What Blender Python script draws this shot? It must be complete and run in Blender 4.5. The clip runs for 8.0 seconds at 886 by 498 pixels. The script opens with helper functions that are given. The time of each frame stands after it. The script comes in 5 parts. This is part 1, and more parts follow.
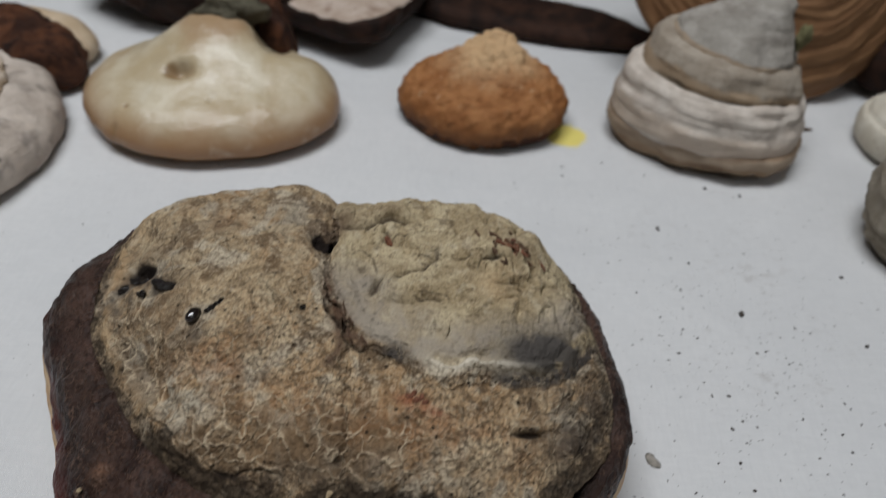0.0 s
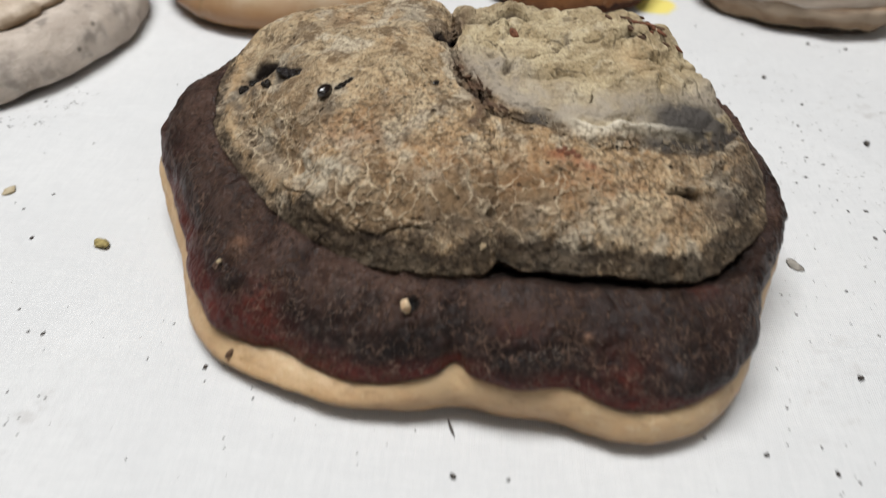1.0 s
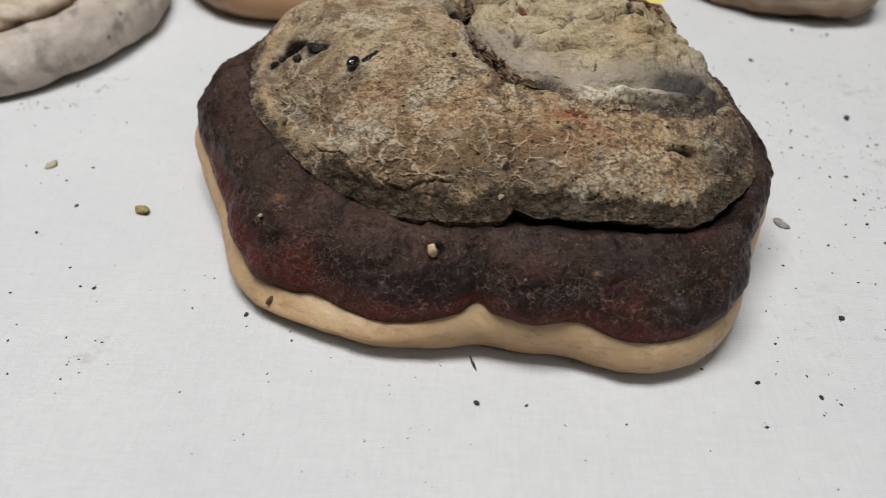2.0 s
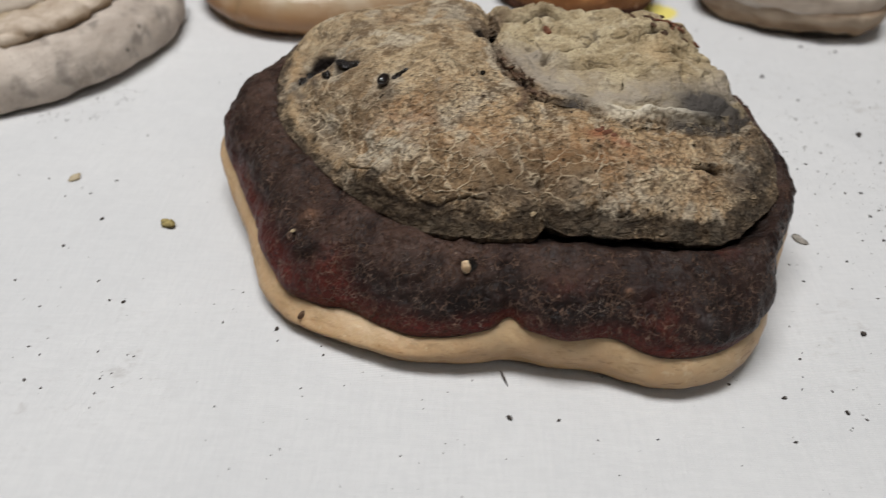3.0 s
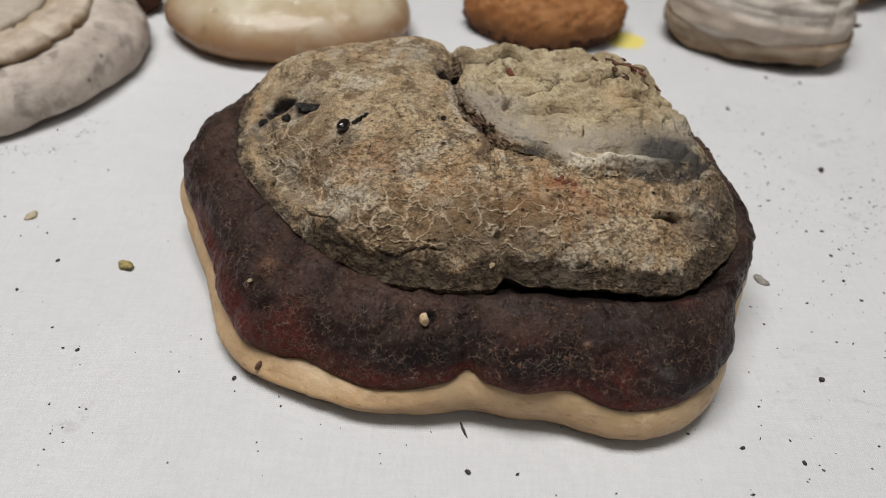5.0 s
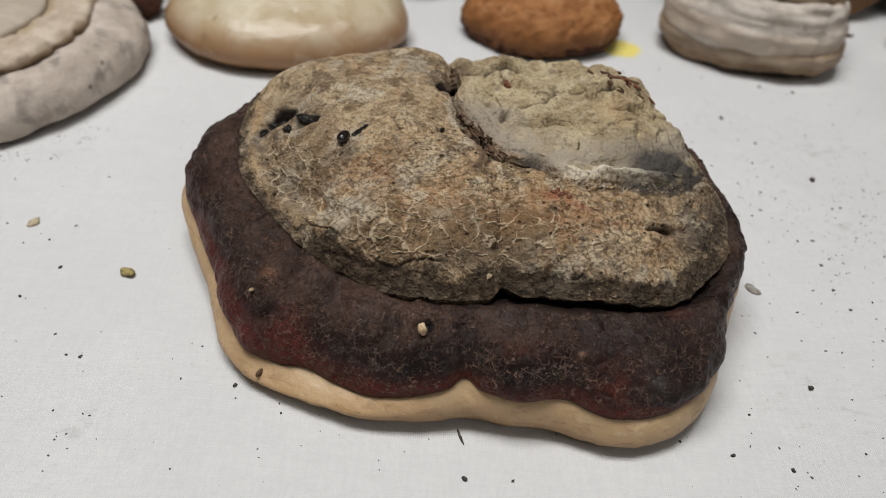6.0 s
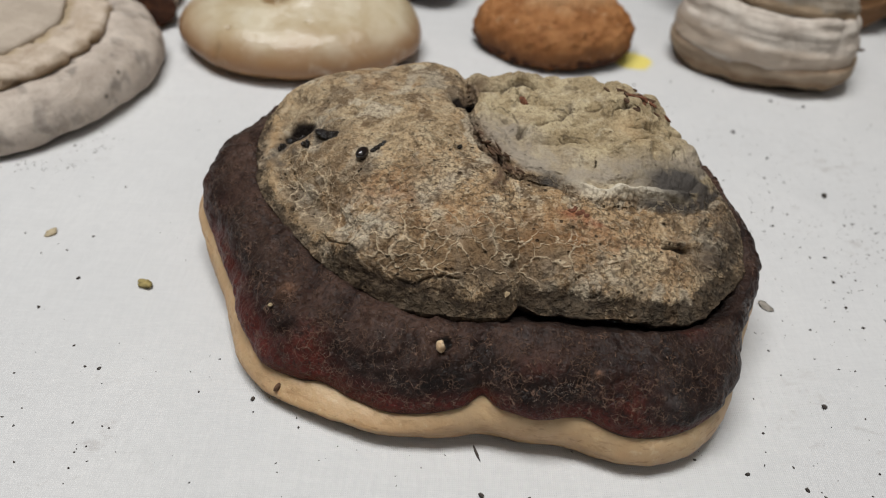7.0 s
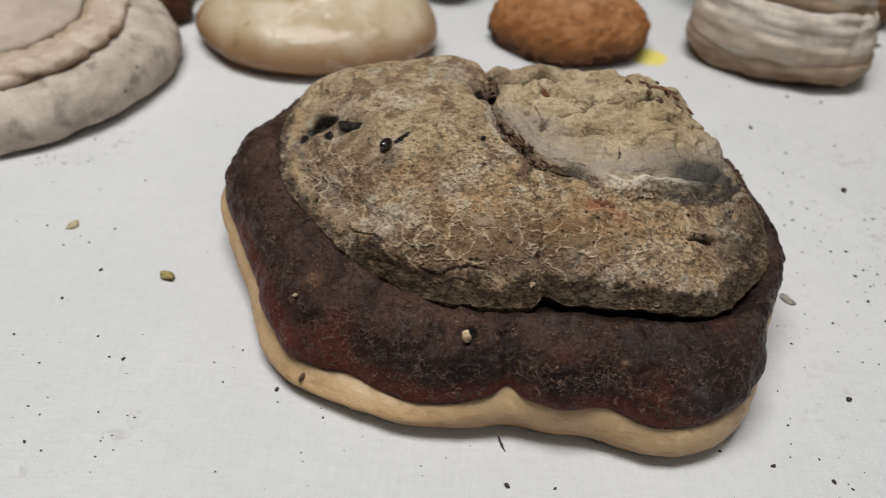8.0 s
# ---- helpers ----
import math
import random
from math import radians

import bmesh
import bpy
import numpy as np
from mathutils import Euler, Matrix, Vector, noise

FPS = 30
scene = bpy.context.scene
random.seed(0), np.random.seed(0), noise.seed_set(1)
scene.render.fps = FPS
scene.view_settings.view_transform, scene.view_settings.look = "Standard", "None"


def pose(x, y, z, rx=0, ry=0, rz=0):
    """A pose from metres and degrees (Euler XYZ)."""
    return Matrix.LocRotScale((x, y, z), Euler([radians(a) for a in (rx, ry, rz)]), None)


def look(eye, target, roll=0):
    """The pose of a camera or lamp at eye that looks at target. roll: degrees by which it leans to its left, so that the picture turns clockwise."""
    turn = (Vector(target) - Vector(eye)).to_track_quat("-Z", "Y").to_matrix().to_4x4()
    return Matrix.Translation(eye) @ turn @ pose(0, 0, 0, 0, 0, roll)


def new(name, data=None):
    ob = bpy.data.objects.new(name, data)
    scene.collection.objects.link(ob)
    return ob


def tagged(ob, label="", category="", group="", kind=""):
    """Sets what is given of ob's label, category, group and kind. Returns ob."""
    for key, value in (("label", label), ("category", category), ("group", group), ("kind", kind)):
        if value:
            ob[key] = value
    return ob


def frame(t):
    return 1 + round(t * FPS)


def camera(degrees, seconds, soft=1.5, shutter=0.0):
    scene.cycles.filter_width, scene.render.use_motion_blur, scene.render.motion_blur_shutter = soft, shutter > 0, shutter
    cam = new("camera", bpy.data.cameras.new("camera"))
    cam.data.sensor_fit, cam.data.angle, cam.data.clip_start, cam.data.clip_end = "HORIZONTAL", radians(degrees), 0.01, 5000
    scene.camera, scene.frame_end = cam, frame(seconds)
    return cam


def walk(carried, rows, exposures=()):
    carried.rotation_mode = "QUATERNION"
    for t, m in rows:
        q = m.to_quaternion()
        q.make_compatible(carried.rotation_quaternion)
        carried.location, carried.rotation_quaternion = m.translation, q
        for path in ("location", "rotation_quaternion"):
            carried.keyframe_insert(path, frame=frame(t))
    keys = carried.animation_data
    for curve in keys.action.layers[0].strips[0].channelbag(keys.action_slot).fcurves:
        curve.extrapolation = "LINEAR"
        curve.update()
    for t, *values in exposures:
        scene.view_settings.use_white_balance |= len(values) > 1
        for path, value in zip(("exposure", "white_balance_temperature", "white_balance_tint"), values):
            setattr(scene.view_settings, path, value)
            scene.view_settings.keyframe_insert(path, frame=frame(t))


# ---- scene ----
cam = camera(62.5, 8.0, soft=1.0, shutter=0.5)
PATH = [
    (0, (0.08569, 0.06113, 0.20613), (0.08721, 0.43347, -0.12759), 4.455),
    (0.3, (0.08293, 0.05193, 0.19334), (0.08047, 0.42562, -0.13884), 3.828),
    (0.5, (0.08168, 0.04392, 0.18424), (0.07693, 0.41773, -0.14779), 3.061),
    (0.7, (0.07423, 0.04046, 0.16513), (0.05881, 0.41275, -0.16828), 1.499),
    (1, (0.05959, 0.02490, 0.15274), (0.04067, 0.39659, -0.18115), 0.777),
    (1.2, (0.06608, 0.01102, 0.15506), (0.04903, 0.38348, -0.17808), 0.322),
    (1.5, (0.05597, 0.00519, 0.15416), (0.04167, 0.37974, -0.17676), 0.741),
    (1.7, (0.05655, 0.00317, 0.15347), (0.04222, 0.37807, -0.17705), 0.563),
    (2.8, (0.03702, -0.00307, 0.15798), (0.02671, 0.37470, -0.16941), 1.815),
    (3, (0.04182, -0.00044, 0.15744), (0.03399, 0.37845, -0.16871), 1.589),
    (3.2, (0.04397, 0.00015, 0.17029), (0.04409, 0.38086, -0.15385), 2.050),
    (3.5, (0.04362, 0.00211, 0.17013), (0.04408, 0.38389, -0.15274), 2.052),
    (3.7, (0.04728, 0.00177, 0.16879), (0.04767, 0.38387, -0.15370), 1.799),
    (4, (0.04617, 0.00173, 0.16593), (0.04530, 0.38300, -0.15754), 1.534),
    (4.2, (0.04078, 0.00410, 0.16490), (0.03663, 0.38491, -0.15909), 1.434),
    (4.5, (0.04069, 0.00660, 0.16614), (0.03946, 0.38825, -0.15688), 2.109),
    (4.8, (0.04566, 0.00772, 0.16631), (0.04808, 0.38922, -0.15689), 2.460),
    (5, (0.04717, 0.00909, 0.16606), (0.05260, 0.39038, -0.15734), 2.847),
    (6.5, (0.04392, 0.00762, 0.17406), (0.05227, 0.38878, -0.14944), 3.569),
    (7, (0.04143, 0.00954, 0.17514), (0.04869, 0.39144, -0.14751), 3.824),
    (7.2, (0.04201, 0.00903, 0.17467), (0.04813, 0.39131, -0.14755), 3.725),
    (7.5, (0.04295, 0.00918, 0.17013), (0.04915, 0.39107, -0.15255), 3.618),
    (8, (0.03601, 0.00729, 0.17249), (0.03976, 0.38980, -0.14948), 3.572),
]
walk(cam, [(t, look(eye, target, roll)) for t, eye, target, roll in PATH],
     exposures=[(0, -0.68, 6200, 9), (0.3, -0.64, 6250, 8), (0.5, -0.52, 6300, 8), (0.8, -0.22, 6450, 9), (1.0, 0.02, 6450, 9), (1.2, 0.02, 6500, 8), (1.5, -0.13, 6450, 9), (3.0, -0.26, 6500, 10), (3.5, -0.25, 6550, 10), (5.0, -0.29, 6550, 10), (8.0, -0.30, 6550, 9)])

# ---- light of the room and exposure ----
cam.data.dof.use_dof = True
cam.data.dof.focus_distance = 0.21
cam.data.dof.aperture_fstop = 10.5

world = bpy.data.worlds.new("room_air")
scene.world = world
world.use_nodes = True
world.node_tree.nodes["Background"].inputs["Color"].default_value = (0.75, 0.78, 0.8, 1)
world.node_tree.nodes["Background"].inputs["Strength"].default_value = 0.06


def area_lamp(x, y, z, sx, sy, watts, colour):
    data = bpy.data.lights.new("overhead_light", "AREA")
    data.shape, data.size, data.size_y = "RECTANGLE", sx, sy
    data.energy, data.color = watts, colour
    ob = new("overhead_light", data)
    ob.matrix_world = pose(x, y, z, 0, 0, 0)
    return ob


# the ceiling tube over the table
area_lamp(-0.18, 0.20, 1.50, 0.95, 0.45, 30, (0.985, 0.985, 0.985))
# fill lamp added at the front right, no known fixture; lifts the front slopes
area_lamp(0.90, -1.00, 1.60, 1.20, 0.60, 6, (0.985, 0.985, 0.985))

# ---- numeric helpers ----
TAU = 2 * math.pi


def lattice(ix, iy, iz, seed):
    h = (ix.astype(np.int64) * 374761393 + iy.astype(np.int64) * 668265263 + iz.astype(np.int64) * 2147483647 + seed * 974634777) & 0xFFFFFFFF
    h = ((h ^ (h >> 13)) * 1274126177) & 0xFFFFFFFF
    h = ((h ^ (h >> 16)) * 2246822519) & 0xFFFFFFFF
    return ((h ^ (h >> 15)) & 0xFFFFFF) / float(0xFFFFFF)


def value_noise(p, size, seed=0):
    """Smooth noise in -1..1 with features of the given size in metres."""
    q = p / size
    i = np.floor(q)
    f = q - i
    f = f * f * f * (f * (f * 6 - 15) + 10)
    out = 0
    for a in (0, 1):
        for b in (0, 1):
            for c in (0, 1):
                w = (f[..., 0] if a else 1 - f[..., 0]) * (f[..., 1] if b else 1 - f[..., 1]) * (f[..., 2] if c else 1 - f[..., 2])
                out = out + w * lattice(i[..., 0] + a, i[..., 1] + b, i[..., 2] + c, seed)
    return out * 2 - 1


def fbm(p, size, octaves=4, seed=0, gain=0.5):
    out, amp, total = 0, 1.0, 0.0
    for k in range(octaves):
        out = out + amp * value_noise(p + 0.37 * k * size, size / 2 ** k, seed + 17 * k)
        total += amp
        amp *= gain
    return out / total


def cells(p, size, seed=0):
    """Worley noise: distance to the nearest cell point, and to the border between cells, both over the cell size."""
    q = p / size
    i = np.floor(q)
    f1 = np.full(q.shape[:-1], 9.0)
    f2 = f1.copy()
    for a in (-1, 0, 1):
        for b in (-1, 0, 1):
            for c in (-1, 0, 1):
                j = i + (a, b, c)
                o = np.stack([lattice(j[..., 0], j[..., 1], j[..., 2], seed + s) for s in (1, 2, 3)], -1)
                d = np.linalg.norm(j + o - q, axis=-1)
                f2 = np.minimum(f2, np.maximum(d, f1))
                f1 = np.minimum(f1, d)
    return f1, f2 - f1


def ring_curve(values, angle):
    """Periodic smooth curve through evenly spaced values, at angles in radians."""
    v = np.array(values, float)
    n = len(v)
    s = (angle / TAU * n) % n
    i = np.floor(s).astype(int)
    f = s - i
    p0, p1, p2, p3 = v[(i - 1) % n], v[i % n], v[(i + 1) % n], v[(i + 2) % n]
    return p1 + 0.5 * f * (p2 - p0 + f * (2 * p0 - 5 * p1 + 4 * p2 - p3 + f * (3 * (p1 - p2) + p3 - p0)))


def profile_curve(points, n):
    """n points along a smooth open curve through the given (rho, z) points, evenly by length."""
    p = np.array(points, float)
    ext = np.vstack([2 * p[0] - p[1], p, 2 * p[-1] - p[-2]])
    out = []
    for k in range(len(p) - 1):
        p0, p1, p2, p3 = ext[k:k + 4]
        f = np.linspace(0, 1, 40, endpoint=False)[:, None]
        out.append(p1 + 0.5 * f * (p2 - p0 + f * (2 * p0 - 5 * p1 + 4 * p2 - p3 + f * (3 * (p1 - p2) + p3 - p0))))
    c = np.vstack(out + [p[-1:]])
    s = np.r_[0, np.cumsum(np.linalg.norm(np.diff(c, axis=0), axis=1))]
    t = np.linspace(0, s[-1], n)
    return np.stack([np.interp(t, s, c[:, 0]), np.interp(t, s, c[:, 1])], -1)


def smoothstep(a, b, x):
    t = np.clip((x - a) / (b - a), 0, 1)
    return t * t * (3 - 2 * t)


def bell(p, x, y, w, w2=None, turn=0.0):
    dx, dy = p[..., 0] - x, p[..., 1] - y
    c, s = math.cos(turn), math.sin(turn)
    return np.exp(-((dx * c + dy * s) / w) ** 2 - ((dy * c - dx * s) / (w2 or w)) ** 2)


def normals_of(p):
    """Normals of a grid that is closed along its first axis."""
    du = np.roll(p, -1, 0) - np.roll(p, 1, 0)
    dv = np.gradient(p, axis=1)
    n = np.cross(du, dv)
    n /= np.maximum(np.linalg.norm(n, axis=-1, keepdims=True), 1e-12)
    return n


def grid_mesh(name, p, closed=True, smooth=True, **attributes):
    """A mesh from a grid of points, closed along the first axis, with float attributes."""
    nu, nv = p.shape[:2]
    me = bpy.data.meshes.new(name)
    iu = np.arange(nu if closed else nu - 1)[:, None]
    iv = np.arange(nv - 1)[None, :]
    ju = (iu + 1) % nu
    quads = np.stack([iu * nv + iv, ju * nv + iv, ju * nv + iv + 1, iu * nv + iv + 1], -1).reshape(-1, 4)
    me.vertices.add(nu * nv)
    me.vertices.foreach_set("co", p.reshape(-1).astype(np.float32))
    me.loops.add(quads.size)
    me.loops.foreach_set("vertex_index", quads.reshape(-1).astype(np.int32))
    me.polygons.add(len(quads))
    me.polygons.foreach_set("loop_start", np.arange(0, quads.size, 4, dtype=np.int32))
    me.update(calc_edges=True)
    me.polygons.foreach_set("use_smooth", np.full(len(quads), smooth))
    for key, values in attributes.items():
        layer = me.attributes.new(key, "FLOAT", "POINT")
        layer.data.foreach_set("value", np.ascontiguousarray(values, dtype=np.float32).reshape(-1))
    me.update()
    return me


def part(name, me, material, parent, label=""):
    ob = new(name, me)
    me.materials.append(material)
    if parent:
        ob.parent = parent
    if label:
        tagged(ob, label)
    return ob


def thing(name, x, y, z, label, category, group="", kind=""):
    ob = new(name)
    ob.empty_display_size = 0.01
    ob.location = (x, y, z)
    return tagged(ob, label, category, group, kind)


def local(p, ob):
    return p - np.array(ob.location)


# ---- materials ----
class Shader:
    """Short hand for building a node material."""

    def __init__(self, name, rough=0.6, spec=0.4):
        self.mat = bpy.data.materials.new(name)
        self.mat.use_nodes = True
        self.tree = self.mat.node_tree
        self.bsdf = self.tree.nodes["Principled BSDF"]
        self.bsdf.inputs["Roughness"].default_value = rough
        self.bsdf.inputs["Specular IOR Level"].default_value = spec
        self.coord = self.node("ShaderNodeTexCoord").outputs["Object"]

    def node(self, kind):
        return self.tree.nodes.new(kind)

    def link(self, a, b):
        self.tree.links.new(a, b)

    def feed(self, socket, value):
        if isinstance(value, bpy.types.NodeSocket):
            self.link(value, socket)
        elif isinstance(value, tuple):
            socket.default_value = (*value[:3], 1) if len(socket.default_value) == 4 else value
        else:
            socket.default_value = value

    def noise(self, size, detail=4, rough=0.6, warp=0.0, seed=0.0, stretch=None):
        n = self.node("ShaderNodeTexNoise")
        n.noise_dimensions = "4D"
        n.inputs["Scale"].default_value = 1 / size
        n.inputs["Detail"].default_value = detail
        n.inputs["Roughness"].default_value = rough
        n.inputs["Distortion"].default_value = warp
        n.inputs["W"].default_value = seed
        if stretch:
            m = self.node("ShaderNodeMapping")
            m.inputs["Scale"].default_value = stretch
            self.link(self.coord, m.inputs["Vector"])
            self.link(m.outputs["Vector"], n.inputs["Vector"])
        else:
            self.link(self.coord, n.inputs["Vector"])
        return n.outputs["Fac"]

    def crackle(self, size, width, warp=0.3, seed=0.0):
        """1 on thin crack lines, 0 elsewhere."""
        w = self.node("ShaderNodeTexNoise")
        w.inputs["Scale"].default_value = 1.4 / size
        w.inputs["Detail"].default_value = 3
        self.link(self.coord, w.inputs["Vector"])
        add = self.node("ShaderNodeVectorMath")
        add.operation = "MULTIPLY_ADD"
        add.inputs[1].default_value = (warp * size, warp * size, warp * size)
        self.link(w.outputs["Color"], add.inputs[0])
        self.link(self.coord, add.inputs[2])
        off = self.node("ShaderNodeVectorMath")
        off.operation = "ADD"
        off.inputs[1].default_value = (seed, seed * 0.7, seed * 0.3)
        self.link(add.outputs[0], off.inputs[0])
        v = self.node("ShaderNodeTexVoronoi")
        v.feature = "DISTANCE_TO_EDGE"
        v.inputs["Scale"].default_value = 1 / size
        self.link(off.outputs[0], v.inputs["Vector"])
        return self.step(v.outputs["Distance"], width, 0.0)

    def dots(self, size, radius, seed=0.0):
        off = self.node("ShaderNodeVectorMath")
        off.operation = "ADD"
        off.inputs[1].default_value = (seed, seed * 0.7, seed * 0.3)
        self.link(self.coord, off.inputs[0])
        v = self.node("ShaderNodeTexVoronoi")
        v.inputs["Scale"].default_value = 1 / size
        self.link(off.outputs[0], v.inputs["Vector"])
        return self.step(v.outputs["Distance"], radius, radius * 0.5)

    def step(self, value, a, b, lo=0.0, hi=1.0):
        m = self.node("ShaderNodeMapRange")
        m.interpolation_type = "SMOOTHSTEP"
        self.feed(m.inputs["Value"], value)
        m.inputs["From Min"].default_value, m.inputs["From Max"].default_value = (a, b) if a < b else (b, a)
        m.inputs["To Min"].default_value, m.inputs["To Max"].default_value = (lo, hi) if a < b else (hi, lo)
        return m.outputs["Result"]

    def math(self, op, a, b=0.0):
        m = self.node("ShaderNodeMath")
        m.operation = op
        self.feed(m.inputs[0], a)
        self.feed(m.inputs[1], b)
        return m.outputs[0]

    def attr(self, name):
        a = self.node("ShaderNodeAttribute")
        a.attribute_name = name
        return a.outputs["Fac"]

    def axis(self, k):
        s = self.node("ShaderNodeSeparateXYZ")
        self.link(self.coord, s.inputs[0])
        return s.outputs[k]

    def mix(self, fac, a, b, blend="MIX"):
        m = self.node("ShaderNodeMix")
        m.data_type, m.blend_type = "RGBA", blend
        self.feed(m.inputs[0], fac)
        self.feed(m.inputs[6], a)
        self.feed(m.inputs[7], b)
        return m.outputs[2]

    def ramp(self, fac, *stops):
        r = self.node("ShaderNodeValToRGB")
        e = r.color_ramp.elements
        while len(e) < len(stops):
            e.new(0.5)
        for k, (at, colour) in enumerate(stops):
            e[k].position, e[k].color = at, (*colour, 1)
        self.feed(r.inputs["Fac"], fac)
        return r.outputs["Color"]

    def finish(self, colour, height=None, depth=0.0005, rough=None, strength=1.0):
        self.feed(self.bsdf.inputs["Base Color"], colour)
        if height is not None:
            b = self.node("ShaderNodeBump")
            b.inputs["Distance"].default_value = depth
            b.inputs["Strength"].default_value = strength
            self.feed(b.inputs["Height"], height)
            self.link(b.outputs["Normal"], self.bsdf.inputs["Normal"])
        if rough is not None:
            self.feed(self.bsdf.inputs["Roughness"], rough)
        return self.mat


def cloth_material():
    s = Shader("white_cotton_cloth", 0.9, 0.15)
    x, y = s.axis(0), s.axis(1)
    # plain weave: threads both ways, a little uneven
    pull = s.math("MULTIPLY", s.math("SUBTRACT", s.noise(0.012, 3, 0.6, 0, 1), 0.5), 2.2)
    warp = s.math("SINE", s.math("ADD", s.math("MULTIPLY", x, TAU / 0.00060), pull))
    weft = s.math("SINE", s.math("ADD", s.math("MULTIPLY", y, TAU / 0.00060), pull))
    slub = s.math("ADD", s.noise(0.0011, 2, 0.5, 0, 1, (1, 0.16, 1)), s.noise(0.0011, 2, 0.5, 0, 2, (0.16, 1, 1)))
    weave = s.math("ADD", s.math("MULTIPLY", s.math("ADD", warp, weft), 0.16), slub)
    tone = s.mix(s.step(s.noise(0.07, 4, 0.6), 0.35, 0.7), (0.62, 0.618, 0.615), (0.655, 0.651, 0.645))
    tone = s.mix(s.math("MULTIPLY", s.step(weave, 1.25, 0.75), 0.30), tone, (0.50, 0.50, 0.505))
    dust = s.math("MULTIPLY", s.step(s.noise(0.012, 5, 0.7, 0, 3), 0.60, 0.80), 0.25)
    tone = s.mix(dust, tone, (0.52, 0.49, 0.455))

    def spot(cx, cy, w):
        a, b = s.math("SUBTRACT", x, cx), s.math("SUBTRACT", y, cy)
        d = s.math("SQRT", s.math("ADD", s.math("MULTIPLY", a, a), s.math("MULTIPLY", b, b)))
        return s.step(d, w, w * 0.25)
    smudge = s.math("MULTIPLY", s.step(s.noise(0.0045, 5, 0.7, 0.5, 12, (0.6, 1, 1)), 0.54, 0.70), 0.36)
    for cx, cy, w in ((-0.112, 0.268, 0.022), (0.235, 0.352, 0.030), (0.205, 0.250, 0.055), (0.185, 0.312, 0.025), (-0.060, 0.125, 0.040), (0.165, 0.145, 0.035), (0.215, 0.300, 0.040)):
        tone = s.mix(s.math("MULTIPLY", smudge, spot(cx, cy, w)), tone, (0.36, 0.33, 0.31))
    # a soaked-in yellow stain beside the ochre fungus
    yellow = s.math("ADD", spot(0.1465, 0.388, 0.0165), s.math("MULTIPLY", s.math("SUBTRACT", s.noise(0.007, 4, 0.6, 0, 9), 0.5), 1.1))
    tone = s.mix(s.step(yellow, 0.25, 0.75, 0.0, 0.9), tone, (0.76, 0.64, 0.13))
    return s.finish(tone, weave, 0.00016, strength=1.0)


